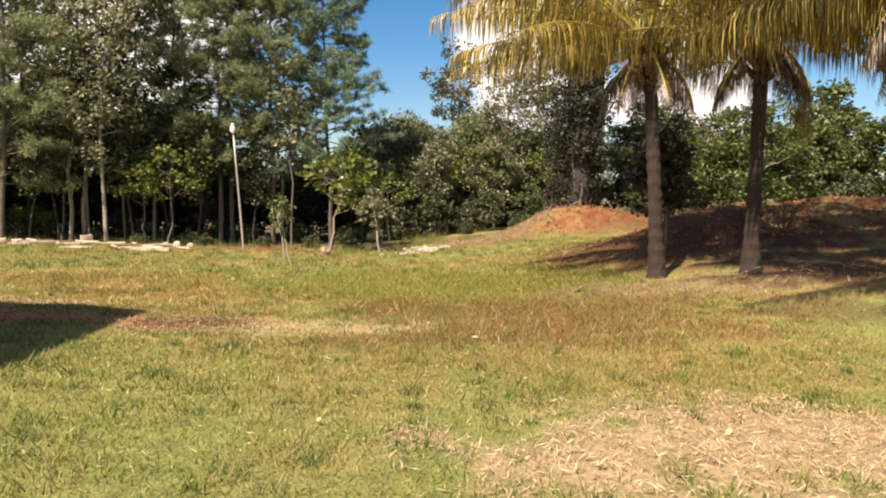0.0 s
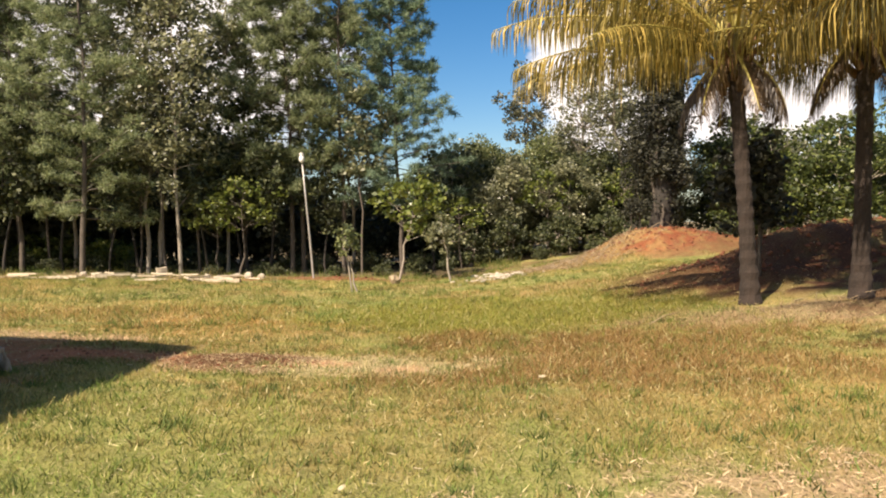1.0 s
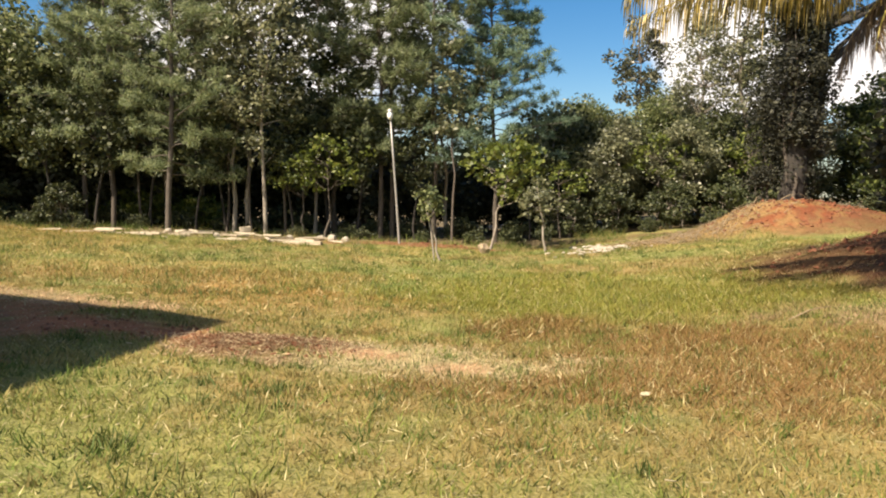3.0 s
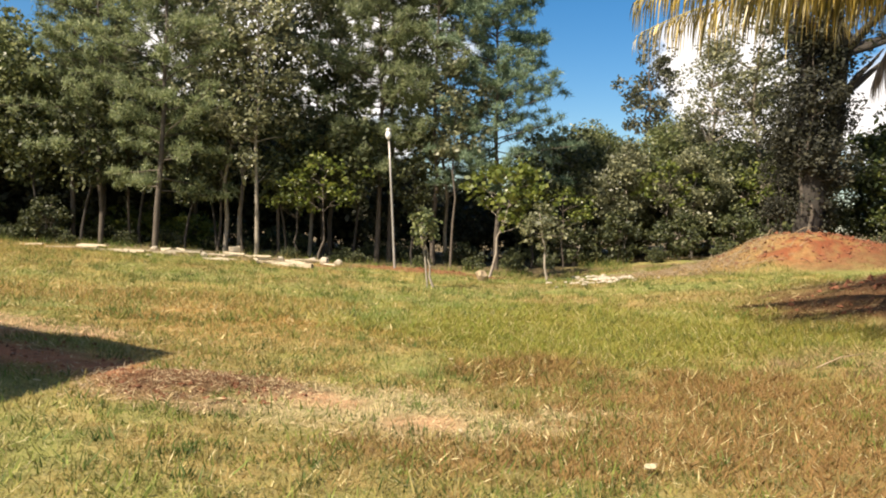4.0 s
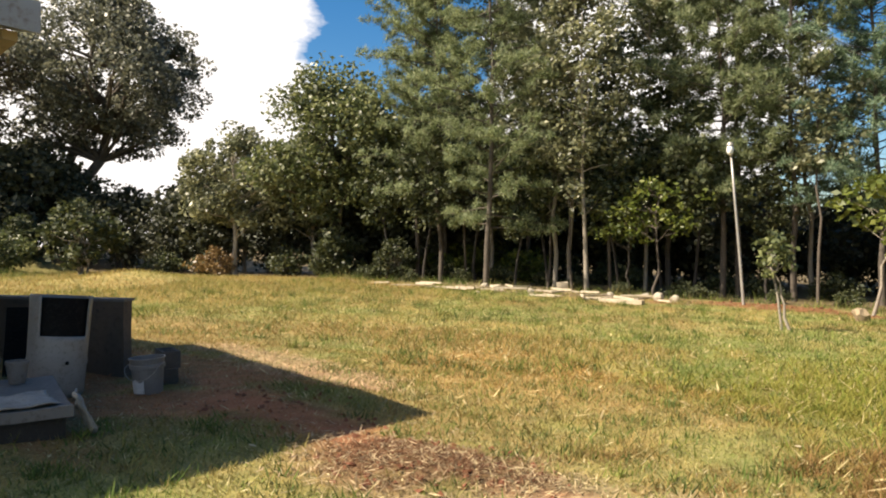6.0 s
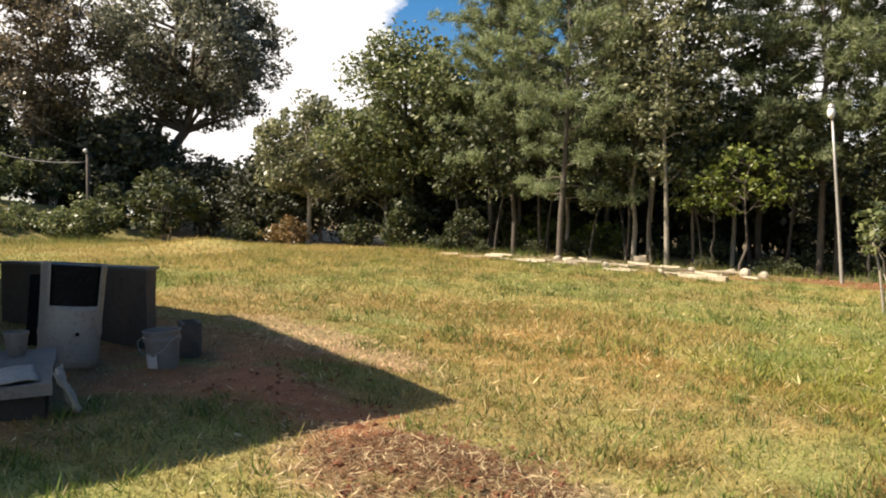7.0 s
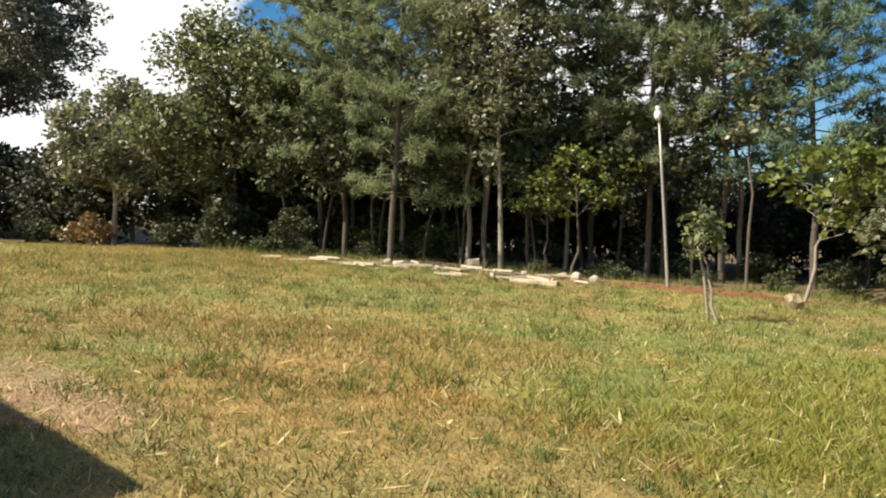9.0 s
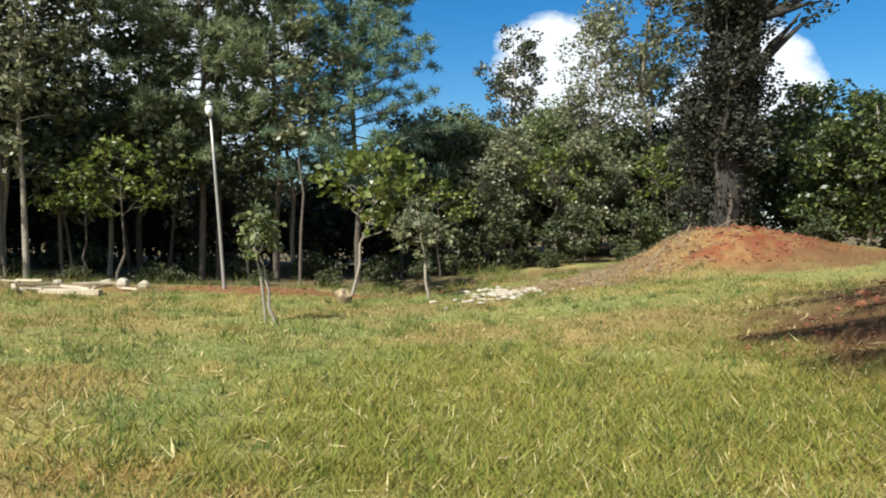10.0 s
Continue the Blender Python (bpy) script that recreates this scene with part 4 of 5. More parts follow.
def broadleaf(name, label, seed, high, low, radius, clumps, per, size, leaf, bark, stems=1, lean=(0, 0), clump_r=0.75, squash=1.0, group="", narrow=0.55, thick=0.16, open_=0.0, split=False):
    """A leafy tree: one or more stems, limbs out to clumps of many small leaves, with gaps between."""
    rng = np.random.default_rng(seed)
    thing = tagged(new(name), label, "bush" if "bush" in name else "tree", group)
    wood = Shape()
    tops = []
    for k in range(stems):
        a = 2 * math.pi * k / stems + rng.uniform(0, 1)
        out_ = 0.0 if stems == 1 else 0.25
        top = (lean[0] + math.cos(a) * out_ * radius * 0.9, lean[1] + math.sin(a) * out_ * radius * 0.9, high * rng.uniform(0.72, 0.9))
        stem = wander((math.cos(a) * out_ * 0.7, math.sin(a) * out_ * 0.7, -0.2), top, (0.012 if name in ("gum_tree", "pole_tree", "pale_trunk_tree") else 0.035) * high ** 0.8, rng, 7)
        wood.add(*tube(stem, [thick * (1.15 - 0.95 * (n / 7)) / stems ** 0.4 for n in range(8)], 8, 0.2, 0.10, rng))
        tops.append(stem)
    mid = Vector((lean[0] * 0.8, lean[1] * 0.8, (high + low) / 2))
    half = (high - low) / 2
    spots = []
    for k in range(clumps):
        d = rng.normal(size=3)
        d /= np.linalg.norm(d)
        r = rng.uniform(0.25, 1.0) ** 0.45
        taper = 1.0 - 0.30 * max(0, d[2])
        lop = 1 + 0.20 * math.sin(3 * math.atan2(d[1], d[0]) + seed) + 0.20 * math.sin(2 * math.atan2(d[1], d[0]) + 4.5 * d[2] + seed)
        p = mid + Vector((d[0] * radius * r * taper * lop, d[1] * radius * r * taper * lop, d[2] * half * r * squash))
        spots.append(p)
        if k % 2 == 0:
            stem = tops[k % stems]
            below = [n for n in range(1, 8) if stem[n].z < p.z - 0.25 * math.hypot(p.x - stem[n].x, p.y - stem[n].y)]
            root = stem[below[-1]] if below else stem[1]
            limb = tube(wander(root, p, 0.12, rng, 4), [thick * 0.34, thick * 0.27, thick * 0.2, thick * 0.13, thick * 0.05], 5)
            if split:
                child("limb", mesh_of(name + "_limb", *limb, bark, True), thing)
            else:
                wood.add(*limb)
    spots = np.array(spots)
    counts = np.repeat(np.arange(len(spots)), per)
    d = rng.normal(size=(len(counts), 3))
    d /= np.linalg.norm(d, axis=1)[:, None]
    r = clump_r * rng.uniform(0.6, 1.3, len(spots))[counts] * rng.uniform(0.12 + open_, 1.0, len(counts)) ** 0.5
    centres = spots[counts] + d * r[:, None] * np.array((1, 1, 0.72))
    child("trunk", wood.mesh(name + "_trunk", bark), thing)
    v, f = leaf_quads(centres, size, rng, 0.2, narrow)
    child("crown", mesh_of(name + "_crown", v, f, leaf), thing)
    return thing


def plant(thing, places, relabel=""):
    """Sets the thing at the first place (x, y, size, turn) and copies of it at the others."""
    first = True
    for x, y, size, turn in places:
        m = pose(x, y, at_land(x, y, -0.05), 0, 0, turn) @ Matrix.Diagonal((size, size, size, 1))
        if first:
            thing.matrix_basis = m
            first = False
        else:
            copy_thing(thing, m)


# the pines
plant(pine(21, 15.5, 2.3, 3.1, 70), [(-8.85, 30.9, 1.0, 0), (-12.9, 35.6, 1.02, 130)])
plant(pine(22, 16.5, 4.2, 2.6, 60), [(1.35, 34.0, 1.0, 20), (-9.4, 37.0, 0.97, 300)])
plant(pine(25, 14.5, 3.4, 3.3, 104, 26, M_BLUE_PINE), [(3.95, 33.8, 1.0, 250)])
plant(pine(23, 14.5, 3.6, 3.2, 88), [(-1.0, 34.2, 1.03, 90), (-11.9, 33.2, 0.95, 180), (-3.2, 36.2, 1.0, 330)])
plant(pine(24, 15.0, 4.8, 2.4, 54), [(-0.5, 34.7, 1.06, 0), (-13.3, 33.8, 0.92, 70)])

# pale tall trees in a clump
plant(broadleaf("gum_tree", "tall pale-barked tree with a sparse greyish crown", 31, 15, 3.2, 2.1, 84, 60, 0.11, M_GREY_LEAF, M_PALE_BARK, 1, (0.3, 0), 0.68, thick=0.085, group="pale trees in a clump"),
      [(-6.9, 33.0, 1.0, 0), (-6.45, 33.5, 1.04, 140), (-5.4, 32.1, 0.95, 260), (-3.9, 35.0, 0.9, 60), (1.9, 36.5, 1.0, 200), (-10.4, 35.0, 0.95, 30)])
plant(broadleaf("young_tree", "slender young tree with yellow-green leaves", 32, 4.2, 1.9, 1.7, 40, 16, 0.10, M_FRESH_LEAF, M_BARK, 1, (0.2, 0), 0.36, 0.95, thick=0.045, group="young trees round the field"),
      [(-3.0, 31.8, 1.0, 0), (-3.9, 32.4, 0.85, 120), (11.0, 34.3, 1.0, 60), (6.7, 33.8, 0.8, 200), (14.9, 33.9, 0.95, 300), (-41.5, 22.8, 1.5, 40), (-44.0, 25.2, 1.6, 220)])
plant(broadleaf("understorey_tree", "thin dark-stemmed understorey tree with sparse leaves", 53, 7.5, 2.2, 1.35, 46, 44, 0.12, M_WOOD_LEAF, M_OLD_BARK, 1, (0.25, 0.1), 0.55, thick=0.06, group="thin trees under the pines"),
      [(-12.2, 32.2, 0.95, 0), (-10.2, 33.0, 1.0, 70), (-7.6, 34.4, 1.05, 160), (-4.6, 33.2, 0.9, 220), (-2.0, 33.8, 1.0, 300), (0.5, 34.0, 0.85, 40), (5.5, 34.8, 0.8, 200), (-14.4, 33.0, 1.0, 260), (-8.2, 32.2, 0.85, 10), (-3.2, 34.8, 1.1, 140)])
plant(broadleaf("pole_tree", "slender brown-stemmed young tree among the pines", 54, 9.0, 4.2, 1.2, 34, 46, 0.11, M_GREY_LEAF, M_BARK, 1, (-0.5, 0.1), 0.5, thick=0.055, group="thin trees under the pines"),
      [(-6.0, 32.4, 1.0, 0), (-4.9, 33.6, 1.1, 100), (-7.4, 33.6, 1.0, 190), (2.05, 32.6, 0.95, 280), (-11.0, 34.0, 1.0, 60)])
# broad dense trees left of the pines
ROUND = broadleaf("broadleaf_tree", "dense round-crowned broadleaf tree with lit upper leaves", 33, 9.6, 2.6, 3.3, 190, 110, 0.120, M_LEAF, M_BARK, 1, (0, 0), 0.95, group="broadleaf trees round the field", thick=0.22)
plant(ROUND, [(-17.6, 33.8, 1.0, 0), (-15.2, 39.0, 0.95, 90), (-13.5, 44, 0.62, 45), (9.5, 42.5, 0.72, 200), (13.2, 41.0, 0.70, 20), (-4, 48, 0.45, 80), (4, 50, 0.45, 10)])
plant(broadleaf("pale_trunk_tree", "small layered tree with a thin pale trunk", 34, 7.0, 2.0, 2.2, 85, 90, 0.115, M_GREY_LEAF, M_PALE_BARK, 1, (-0.1, 0), 0.6, thick=0.12, group="small trees at the field's edge"),
      [(-22.1, 32.1, 1.0, 0), (-19.4, 34.6, 0.98, 130), (-25.0, 36, 0.9, 60), (9.6, 35.4, 0.72, 20), (12.2, 34.7, 0.66, 170), (16.6, 33.6, 0.72, 250), (20.4, 29.8, 0.7, 90)])
BIG = broadleaf("shade_tree", "huge grey-green spreading shade tree with open limbs", 35, 15.5, 5.6, 6.1, 255, 150, 0.135, M_SHADE_LEAF, M_BARK, 2, (3.0, 1.9), 1.0, group="big trees beyond the field", thick=0.48, open_=0.15)
plant(BIG, [(-40.1, 35.7, 1.05, 0), (-56.5, 31.5, 0.95, 150), (-68, 33, 0.9, 230)])
plant(broadleaf("rusty_tree", "tall narrow tree with rusty grey-green leaves", 51, 14.8, 4.0, 2.9, 150, 120, 0.13, M_RUSTY_LEAF, M_BARK, 2, (0.2, 0.2), 0.85, group="big trees beyond the field", thick=0.26), [(-41.2, 29.8, 1.0, 0)])
plant(broadleaf("dark_tree", "dark leafy tree at the wood's edge", 36, 6.2, 0.3, 2.8, 94, 54, 0.19, M_DIM_LEAF, M_BARK, 3, (0, 0), 0.9, group="dark trees at the wood's edge", thick=0.16),
      [(-26.6, 35.0, 0.88, 0), (-23.4, 36.2, 0.9, 80), (-30.0, 36.5, 0.95, 160), (-20.2, 36.0, 0.9, 30), (-17.4, 36.4, 0.85, 210), (-14.8, 36.6, 0.8, 130), (-33.5, 35.2, 0.9, 70), (-37.5, 35.5, 0.95, 260), (-28.4, 34.4, 0.7, 120), (-43.5, 36, 1.35, 200), (-47.5, 34.5, 1.45, 10), (-42, 33, 0.9, 300), (-38.6, 33.2, 1.15, 120), (-41.8, 31.5, 1.1, 230), (-45.5, 27.5, 1.25, 150), (-52, 30, 1.3, 120), (-50, 24.5, 1.25, 40), (-55, 20.5, 1.3, 200), (-47.5, 28.5, 0.9, 95), (-60, 25, 1.5, 10), (-12.5, 39, 1.0, 10),
       (-14.2, 37.8, 1.15, 33), (-17.0, 39.2, 1.2, 77), (-11.3, 40.6, 1.3, 215), (-8.2, 43.0, 1.35, 140), (-5.0, 43.6, 1.3, 20), (-19.5, 39.5, 1.0, 290), (-8, 46, 1.1, 50), (-2.6, 44, 1.2, 190), (1.0, 45, 0.76, 90), (5.6, 44, 0.68, 10), (-16, 40, 0.68, 300), (-18.5, 42, 0.72, 20), (-10.5, 41, 0.80, 140), (-5.6, 41.5, 0.80, 220), (-0.8, 41, 0.80, 70), (3.4, 42, 0.84, 310), (6.6, 40.5, 0.72, 180), (-14, 46, 0.61, 60), (-3, 49, 0.65, 90), (3, 48, 0.65, 30), (8, 48, 0.61, 240)])
# woods right of the pines
plant(broadleaf("wood_tree", "leafy grey-green tree of the far wood", 37, 7.2, 0.4, 2.9, 120, 84, 0.13, M_WOOD_LEAF, M_PALE_BARK, 2, (0, 0), 0.85, group="trees of the far wood", thick=0.14),
      [(7.6, 38.5, 0.86, 0), (10.2, 37.2, 0.82, 100), (12.8, 36.4, 0.80, 210), (15.2, 36.6, 0.84, 30), (17.6, 38.5, 0.9, 150), (14.4, 41.5, 0.95, 280), (11.3, 41.8, 0.95, 60), (22.0, 36.0, 0.95, 330),
       (25.5, 39, 1.0, 75), (31, 35, 1.1, 165), (7.0, 45, 0.9, 35), (18.5, 45, 0.9, 95)])
plant(broadleaf("hedge_tree", "sunlit green leafy tree behind the earth bank", 52, 7.4, 0.3, 3.0, 120, 84, 0.13, M_HEDGE, M_PALE_BARK, 2, (0, 0), 0.8, group="green trees behind the bank", thick=0.14),
      [(20.0, 33.0, 0.85, 10), (18.9, 28.8, 0.80, 40), (20.9, 26.4, 0.85, 300), (22.5, 30.2, 0.90, 190), (24.5, 27.0, 0.90, 90), (26.5, 24.0, 0.92, 20), (27.5, 29.5, 1.15, 240), (28.5, 20.5, 0.95, 130), (30.5, 16.5, 1.0, 70), (33, 23, 1.2, 10), (32, 13, 1.0, 200)])
plant(broadleaf("slim_tree", "slim upright tree rising above the far wood", 38, 14.0, 7.0, 2.1, 40, 70, 0.15, M_DARK_LEAF, M_BARK, 1, (0, 0), 0.75, thick=0.16), [(15.6, 53.5, 0.95, 0)])
OLD = broadleaf("old_tree", "old dark vine-covered tree with a thick trunk", 39, 17, 7.0, 5.2, 95, 52, 0.10, M_DIM_LEAF, M_OLD_BARK, 2, (0.6, 0), 0.9, thick=0.62, open_=0.3)
plant(OLD, [(14.25, 29.3, 0.85, 0)])
plant(broadleaf("airy_tree", "tall airy tree with fine grey-green leaves", 40, 14, 5.0, 2.0, 90, 80, 0.10, M_GREY_LEAF, M_PALE_BARK, 1, (0, 0), 0.7, thick=0.14, open_=0.2), [(15.4, 36.0, 0.95, 0), (13.9, 37.5, 0.8, 80)])
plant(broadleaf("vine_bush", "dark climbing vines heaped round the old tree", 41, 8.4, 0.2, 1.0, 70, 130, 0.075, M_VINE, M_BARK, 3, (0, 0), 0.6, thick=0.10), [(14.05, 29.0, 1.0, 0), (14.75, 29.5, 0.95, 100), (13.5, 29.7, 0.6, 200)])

# near-black leaf colour adds to the palms' shade on this shrub
plant(broadleaf("shaded_bush", "shrub in the palms' shade, its leaves darkened further", 48, 3.4, 0.7, 0.65, 40, 60, 0.10, M_VINE, M_BARK, 3, (0, 0), 0.5, thick=0.06), [(10.25, 16.3, 1.0, 0)])

# bushes and undergrowth
plant(broadleaf("leafy_bush", "rounded leafy bush at the field's edge", 42, 3.5, 0.3, 1.7, 60, 46, 0.14, M_WOOD_LEAF, M_PALE_BARK, 4, (0, 0), 0.55, thick=0.09, group="bushes round the field"),
      [(-29.2, 29.4, 1.0, 0), (-16.6, 32.4, 0.62, 80), (-13.6, 32.6, 0.5, 20), (-35.5, 30.5, 0.8, 140), (-38.5, 29.0, 0.85, 60), (-43.5, 25.6, 0.8, 100), (-45.5, 21.0, 0.8, 30), (9.0, 33.6, 0.6, 10), (11.2, 33.2, 0.55, 110), (13.6, 33.4, 0.6, 240),
       (16.2, 32.0, 0.65, 60), (18.4, 30.0, 0.6, 150), (20.6, 26.4, 0.6, 15), (22.6, 22.8, 0.65, 200), (24.6, 19.0, 0.7, 45), (7.2, 34.2, 0.55, 300)])
plant(broadleaf("undergrowth_bush", "low green undergrowth bush in the wood", 43, 1.6, 0.05, 1.2, 34, 40, 0.115, M_WOOD_LEAF, M_BARK, 4, (0, 0), 0.45, thick=0.04, group="undergrowth of the wood"),
      [(-19.5, 32.6, 0.8, 0), (-16.6, 32.2, 0.9, 40), (-14.6, 33.3, 0.8, 90), (-10.4, 38.0, 1.0, 140), (-8.4, 39.0, 1.1, 190), (-4.4, 35.4, 0.7, 240), (-2.2, 33.0, 0.5, 290), (0.2, 35.5, 0.7, 340), (2.6, 35.6, 0.8, 30),
       (4.8, 34.8, 0.7, 80), (6.2, 36.0, 0.8, 130), (-7.8, 34.6, 0.5, 180), (-12.4, 34.4, 0.7, 230), (-24.4, 32.6, 0.9, 280), (-27.0, 32.4, 0.9, 330), (8.0, 34.0, 0.6, 20), (10.2, 32.6, 0.5, 70), (12.4, 31.6, 0.5, 120),
       (14.6, 31.0, 0.6, 170), (17.0, 28.6, 0.6, 220), (19.6, 24.6, 0.7, 270), (21.6, 20.6, 0.7, 320), (-1.2, 36.0, 0.7, 15), (-15.0, 32.2, 0.5, 25), (-12.6, 31.9, 0.4, 85), (-10.6, 32.6, 0.5, 145), (-9.6, 34.2, 0.6, 205), (-6.2, 33.4, 0.45, 265), (-4.2, 32.2, 0.4, 325), (-1.6, 32.3, 0.42, 55), (0.9, 32.4, 0.4, 110), (2.9, 32.6, 0.45, 175), (4.6, 32.8, 0.45, 235), (6.0, 33.6, 0.5, 295), (-6.0, 38.2, 0.9, 65), (-13.6, 36.8, 0.9, 115)])
# brighter leaf colour stands in for sunlight reaching this undergrowth
plant(broadleaf("glade_bush", "glade bush behind the pines, leaves brightened as if sunlit", 55, 1.7, 0.05, 1.3, 40, 50, 0.10, M_FRESH_LEAF, M_BARK, 4, (0, 0), 0.45, thick=0.04, group="undergrowth of the wood"),
      [(-12.5, 36.4, 1.0, 0), (-10.9, 37.2, 1.1, 70), (-9.4, 36.4, 0.9, 150), (-13.9, 37.2, 1.0, 230)])
plant(broadleaf("bank_bush", "scrubby green bush on the earth bank", 49, 2.2, 0.05, 1.5, 50, 70, 0.10, M_LEAF, M_BARK, 4, (0, 0), 0.5, thick=0.05, group="scrub on the bank"),
      [(-32.6, 27.3, 1.0, 0), (-33.6, 26.6, 0.7, 210), (-34.9, 22.9, 0.65, 30), (-35.8, 21.6, 0.7, 110), (-34.2, 24.3, 0.62, 250), (-36.6, 20.2, 0.7, 330), (-35.2, 25.6, 0.8, 170), (-40.2, 25.6, 1.0, 75), (-42.0, 23.0, 1.1, 15), (-40.5, 18.0, 1.0, 60), (-40.5, 21.5, 1.0, 130), (-39.5, 26.5, 1.1, 200), (-42.5, 18.5, 1.1, 270), (-44.5, 23.5, 1.2, 20), (-47.5, 18.5, 1.2, 160)])
plant(broadleaf("dry_bush", "small rusty dry bush by a pale trunk", 44, 1.3, 0.05, 0.9, 24, 40, 0.09, M_DRY_LEAF, M_BARK, 5, (0, 0), 0.35, thick=0.03), [(-22.9, 31.6, 1.0, 0)])

# saplings standing in the field
plant(broadleaf("broad_sapling", "leafy sapling with bright broad yellow-green leaves", 45, 4.5, 1.8, 1.6, 46, 20, 0.11, M_FRESH_LEAF, M_PALE_BARK, 1, (0.72, 0), 0.38, 0.95, split=True, thick=0.05, narrow=0.65), [(3.35, 30.2, 1.0, 0)])
plant(broadleaf("thin_sapling", "thin leaning sapling with few leaves", 46, 2.15, 1.2, 0.42, 12, 26, 0.075, M_LEAF, M_PALE_BARK, 1, (-0.42, 0), 0.24, thick=0.035), [(1.5, 23.3, 1.0, 0)])
plant(broadleaf("small_sapling", "small leaning sapling with greyish leaves", 47, 2.5, 0.9, 0.75, 18, 36, 0.085, M_GREY_LEAF, M_PALE_BARK, 1, (-0.35, 0), 0.32, thick=0.045), [(5.13, 27.7, 1.0, 0)])
v, f = tube([(0, 0, -0.1), (-0.10, 0, 0.8), (-0.26, 0.02, 1.5)], [0.03, 0.026, 0.018], 7)
stake = tagged(new("wooden_stake", mesh_of("wooden_stake", v, f, M_PALE_BARK, True)), "pale wooden stake leaning beside a thin sapling", "stake")
stake.matrix_basis = pose(1.28, 23.35, at_land(1.28, 23.35))

# ---------- palms ----------


def frond_mesh(name, rng, long_, start, drop, leaflet, leaf):
    """A feather leaf: an arched midrib that starts upward at an angle and hangs, with drooping leaflets in pairs."""
    steps = 16
    p, a = Vector((0.12, 0, 0)), radians(start)
    path = [p.copy()]
    for k in range(steps):
        p = p + Vector((math.cos(a), 0, math.sin(a))) * long_ / steps
        a -= radians(drop) / steps * (0.5 + k / steps)
        path.append(p.copy())
    rib, leaves = Shape(), Shape()
    rib.add(*tube(path, [0.045 * (1 - 0.9 * k / steps) for k in range(steps + 1)], 6))
    count = 104
    for k in range(count):
        s = 0.16 + 0.84 * k / count
        i = min(steps - 1, int(s * steps))
        root = path[i].lerp(path[i + 1], s * steps - i)
        ahead = (path[i + 1] - path[i]).normalized()
        size = leaflet * (0.55 + 0.75 * math.sin(math.pi * min(1, 0.15 + 0.85 * s)))
        for side in (-1, 1):
            if rng.random() < 0.05:
                continue
            reach = size * rng.uniform(0.55, 1.15)
            out_ = (Vector((0, side, 0)) * rng.uniform(0.55, 0.9) + ahead * 0.55 + Vector((0, 0, rng.uniform(-0.15, 0.25)))).normalized()
            down = Vector((0, 0, -1))
            q = [root]
            for n in range(4):
                way = out_.lerp(down, min(1.0, (n + 1) * rng.uniform(0.27, 0.42))).normalized()
                q.append(q[-1] + way * reach / 4)
            w = ahead * rng.uniform(0.009, 0.016)
            verts = []
            for n, point in enumerate(q):
                t = (0.6, 1.0, 0.85, 0.55, 0.08)[n]
                verts += [point - w * t, point + w * t]
            leaves.add(verts, [(2 * n, 2 * n + 1, 2 * n + 3, 2 * n + 2) for n in range(4)])
    return rib.mesh(name + "_midrib", M_RACHIS), leaves.mesh(name + "_leaflets", leaf, False)


frond_rng = np.random.default_rng(5)
FRONDS = [frond_mesh("frond", frond_rng, long_, start, drop, leaf_, M_DRY_PALM if drop == 42 else M_PALM)
          for long_, start, drop, leaf_ in ((3.6, 78, 70, 0.75), (4.4, 58, 78, 0.82), (4.7, 40, 66, 0.88), (4.6, 24, 46, 0.88), (4.2, 8, 36, 0.85), (3.0, -25, 35, 0.75), (1.6, -40, 42, 0.6))]


def coconut_palm(x, y, high, lean, seed, turn, fronds):
    thing = tagged(new("coconut_palm"), "coconut palm with yellowing drooping fronds and a rough trunk", "palm tree", "palms by the earth bank")
    thing.matrix_basis = pose(x, y, at_land(x, y, -0.1))
    rng = np.random.default_rng(seed)
    steps = 34
    stem = [Vector((lean[0] * (k / steps) ** 1.3, lean[1] * (k / steps) ** 1.3, high * k / steps)) for k in range(steps + 1)]
    radii = [0.135 + 0.10 * math.exp(-k / 4.0) + (0.012 if k % 2 else -0.006) + 0.03 * max(0, k / steps - 0.8) * 5 for k in range(steps + 1)]
    v, f = tube(stem, radii, 12, 0.1, 0.05, rng)
    child("trunk", mesh_of("palm_trunk", v, f, M_PALM_BARK, False), thing)
    top = stem[-1]
    boot = Shape()
    boot.add(*tube([(0.15, 0, 0), (0.36, 0, 0.26), (0.52, 0, 0.44)], [0.07, 0.06, 0.025], 6))
    boot_me = boot.mesh("leaf_base", M_FIBRE)
    for k in range(22):
        stub = child("leaf_base", boot_me, thing)
        stub.matrix_basis = pose(top.x, top.y, top.z - 0.75 + 0.9 * k / 22, 0, 0, math.degrees(2.4 * k))
    for k, (azimuth, kind) in enumerate(fronds):
        rib, leaves = FRONDS[kind]
        holder = child("frond", rib, thing)
        holder.matrix_basis = pose(top.x, top.y, top.z + 0.10 + 0.02 * (5 - kind), rng.uniform(-12, 12), 0, azimuth + turn)
        child("blade", leaves, holder)
    for k in range(5):
        a = 1.3 * k
        bm = bmesh.new()
        bmesh.ops.create_uvsphere(bm, u_segments=10, v_segments=8, radius=0.12, matrix=pose(top.x + 0.24 * math.cos(a), top.y + 0.24 * math.sin(a), top.z - 0.12 - 0.05 * (k % 2)) @ Matrix.Diagonal((0.9, 0.9, 1.2, 1)))
        part("coconut", bm, M_FIBRE, thing, "brown coconut", smooth=True)
    return thing


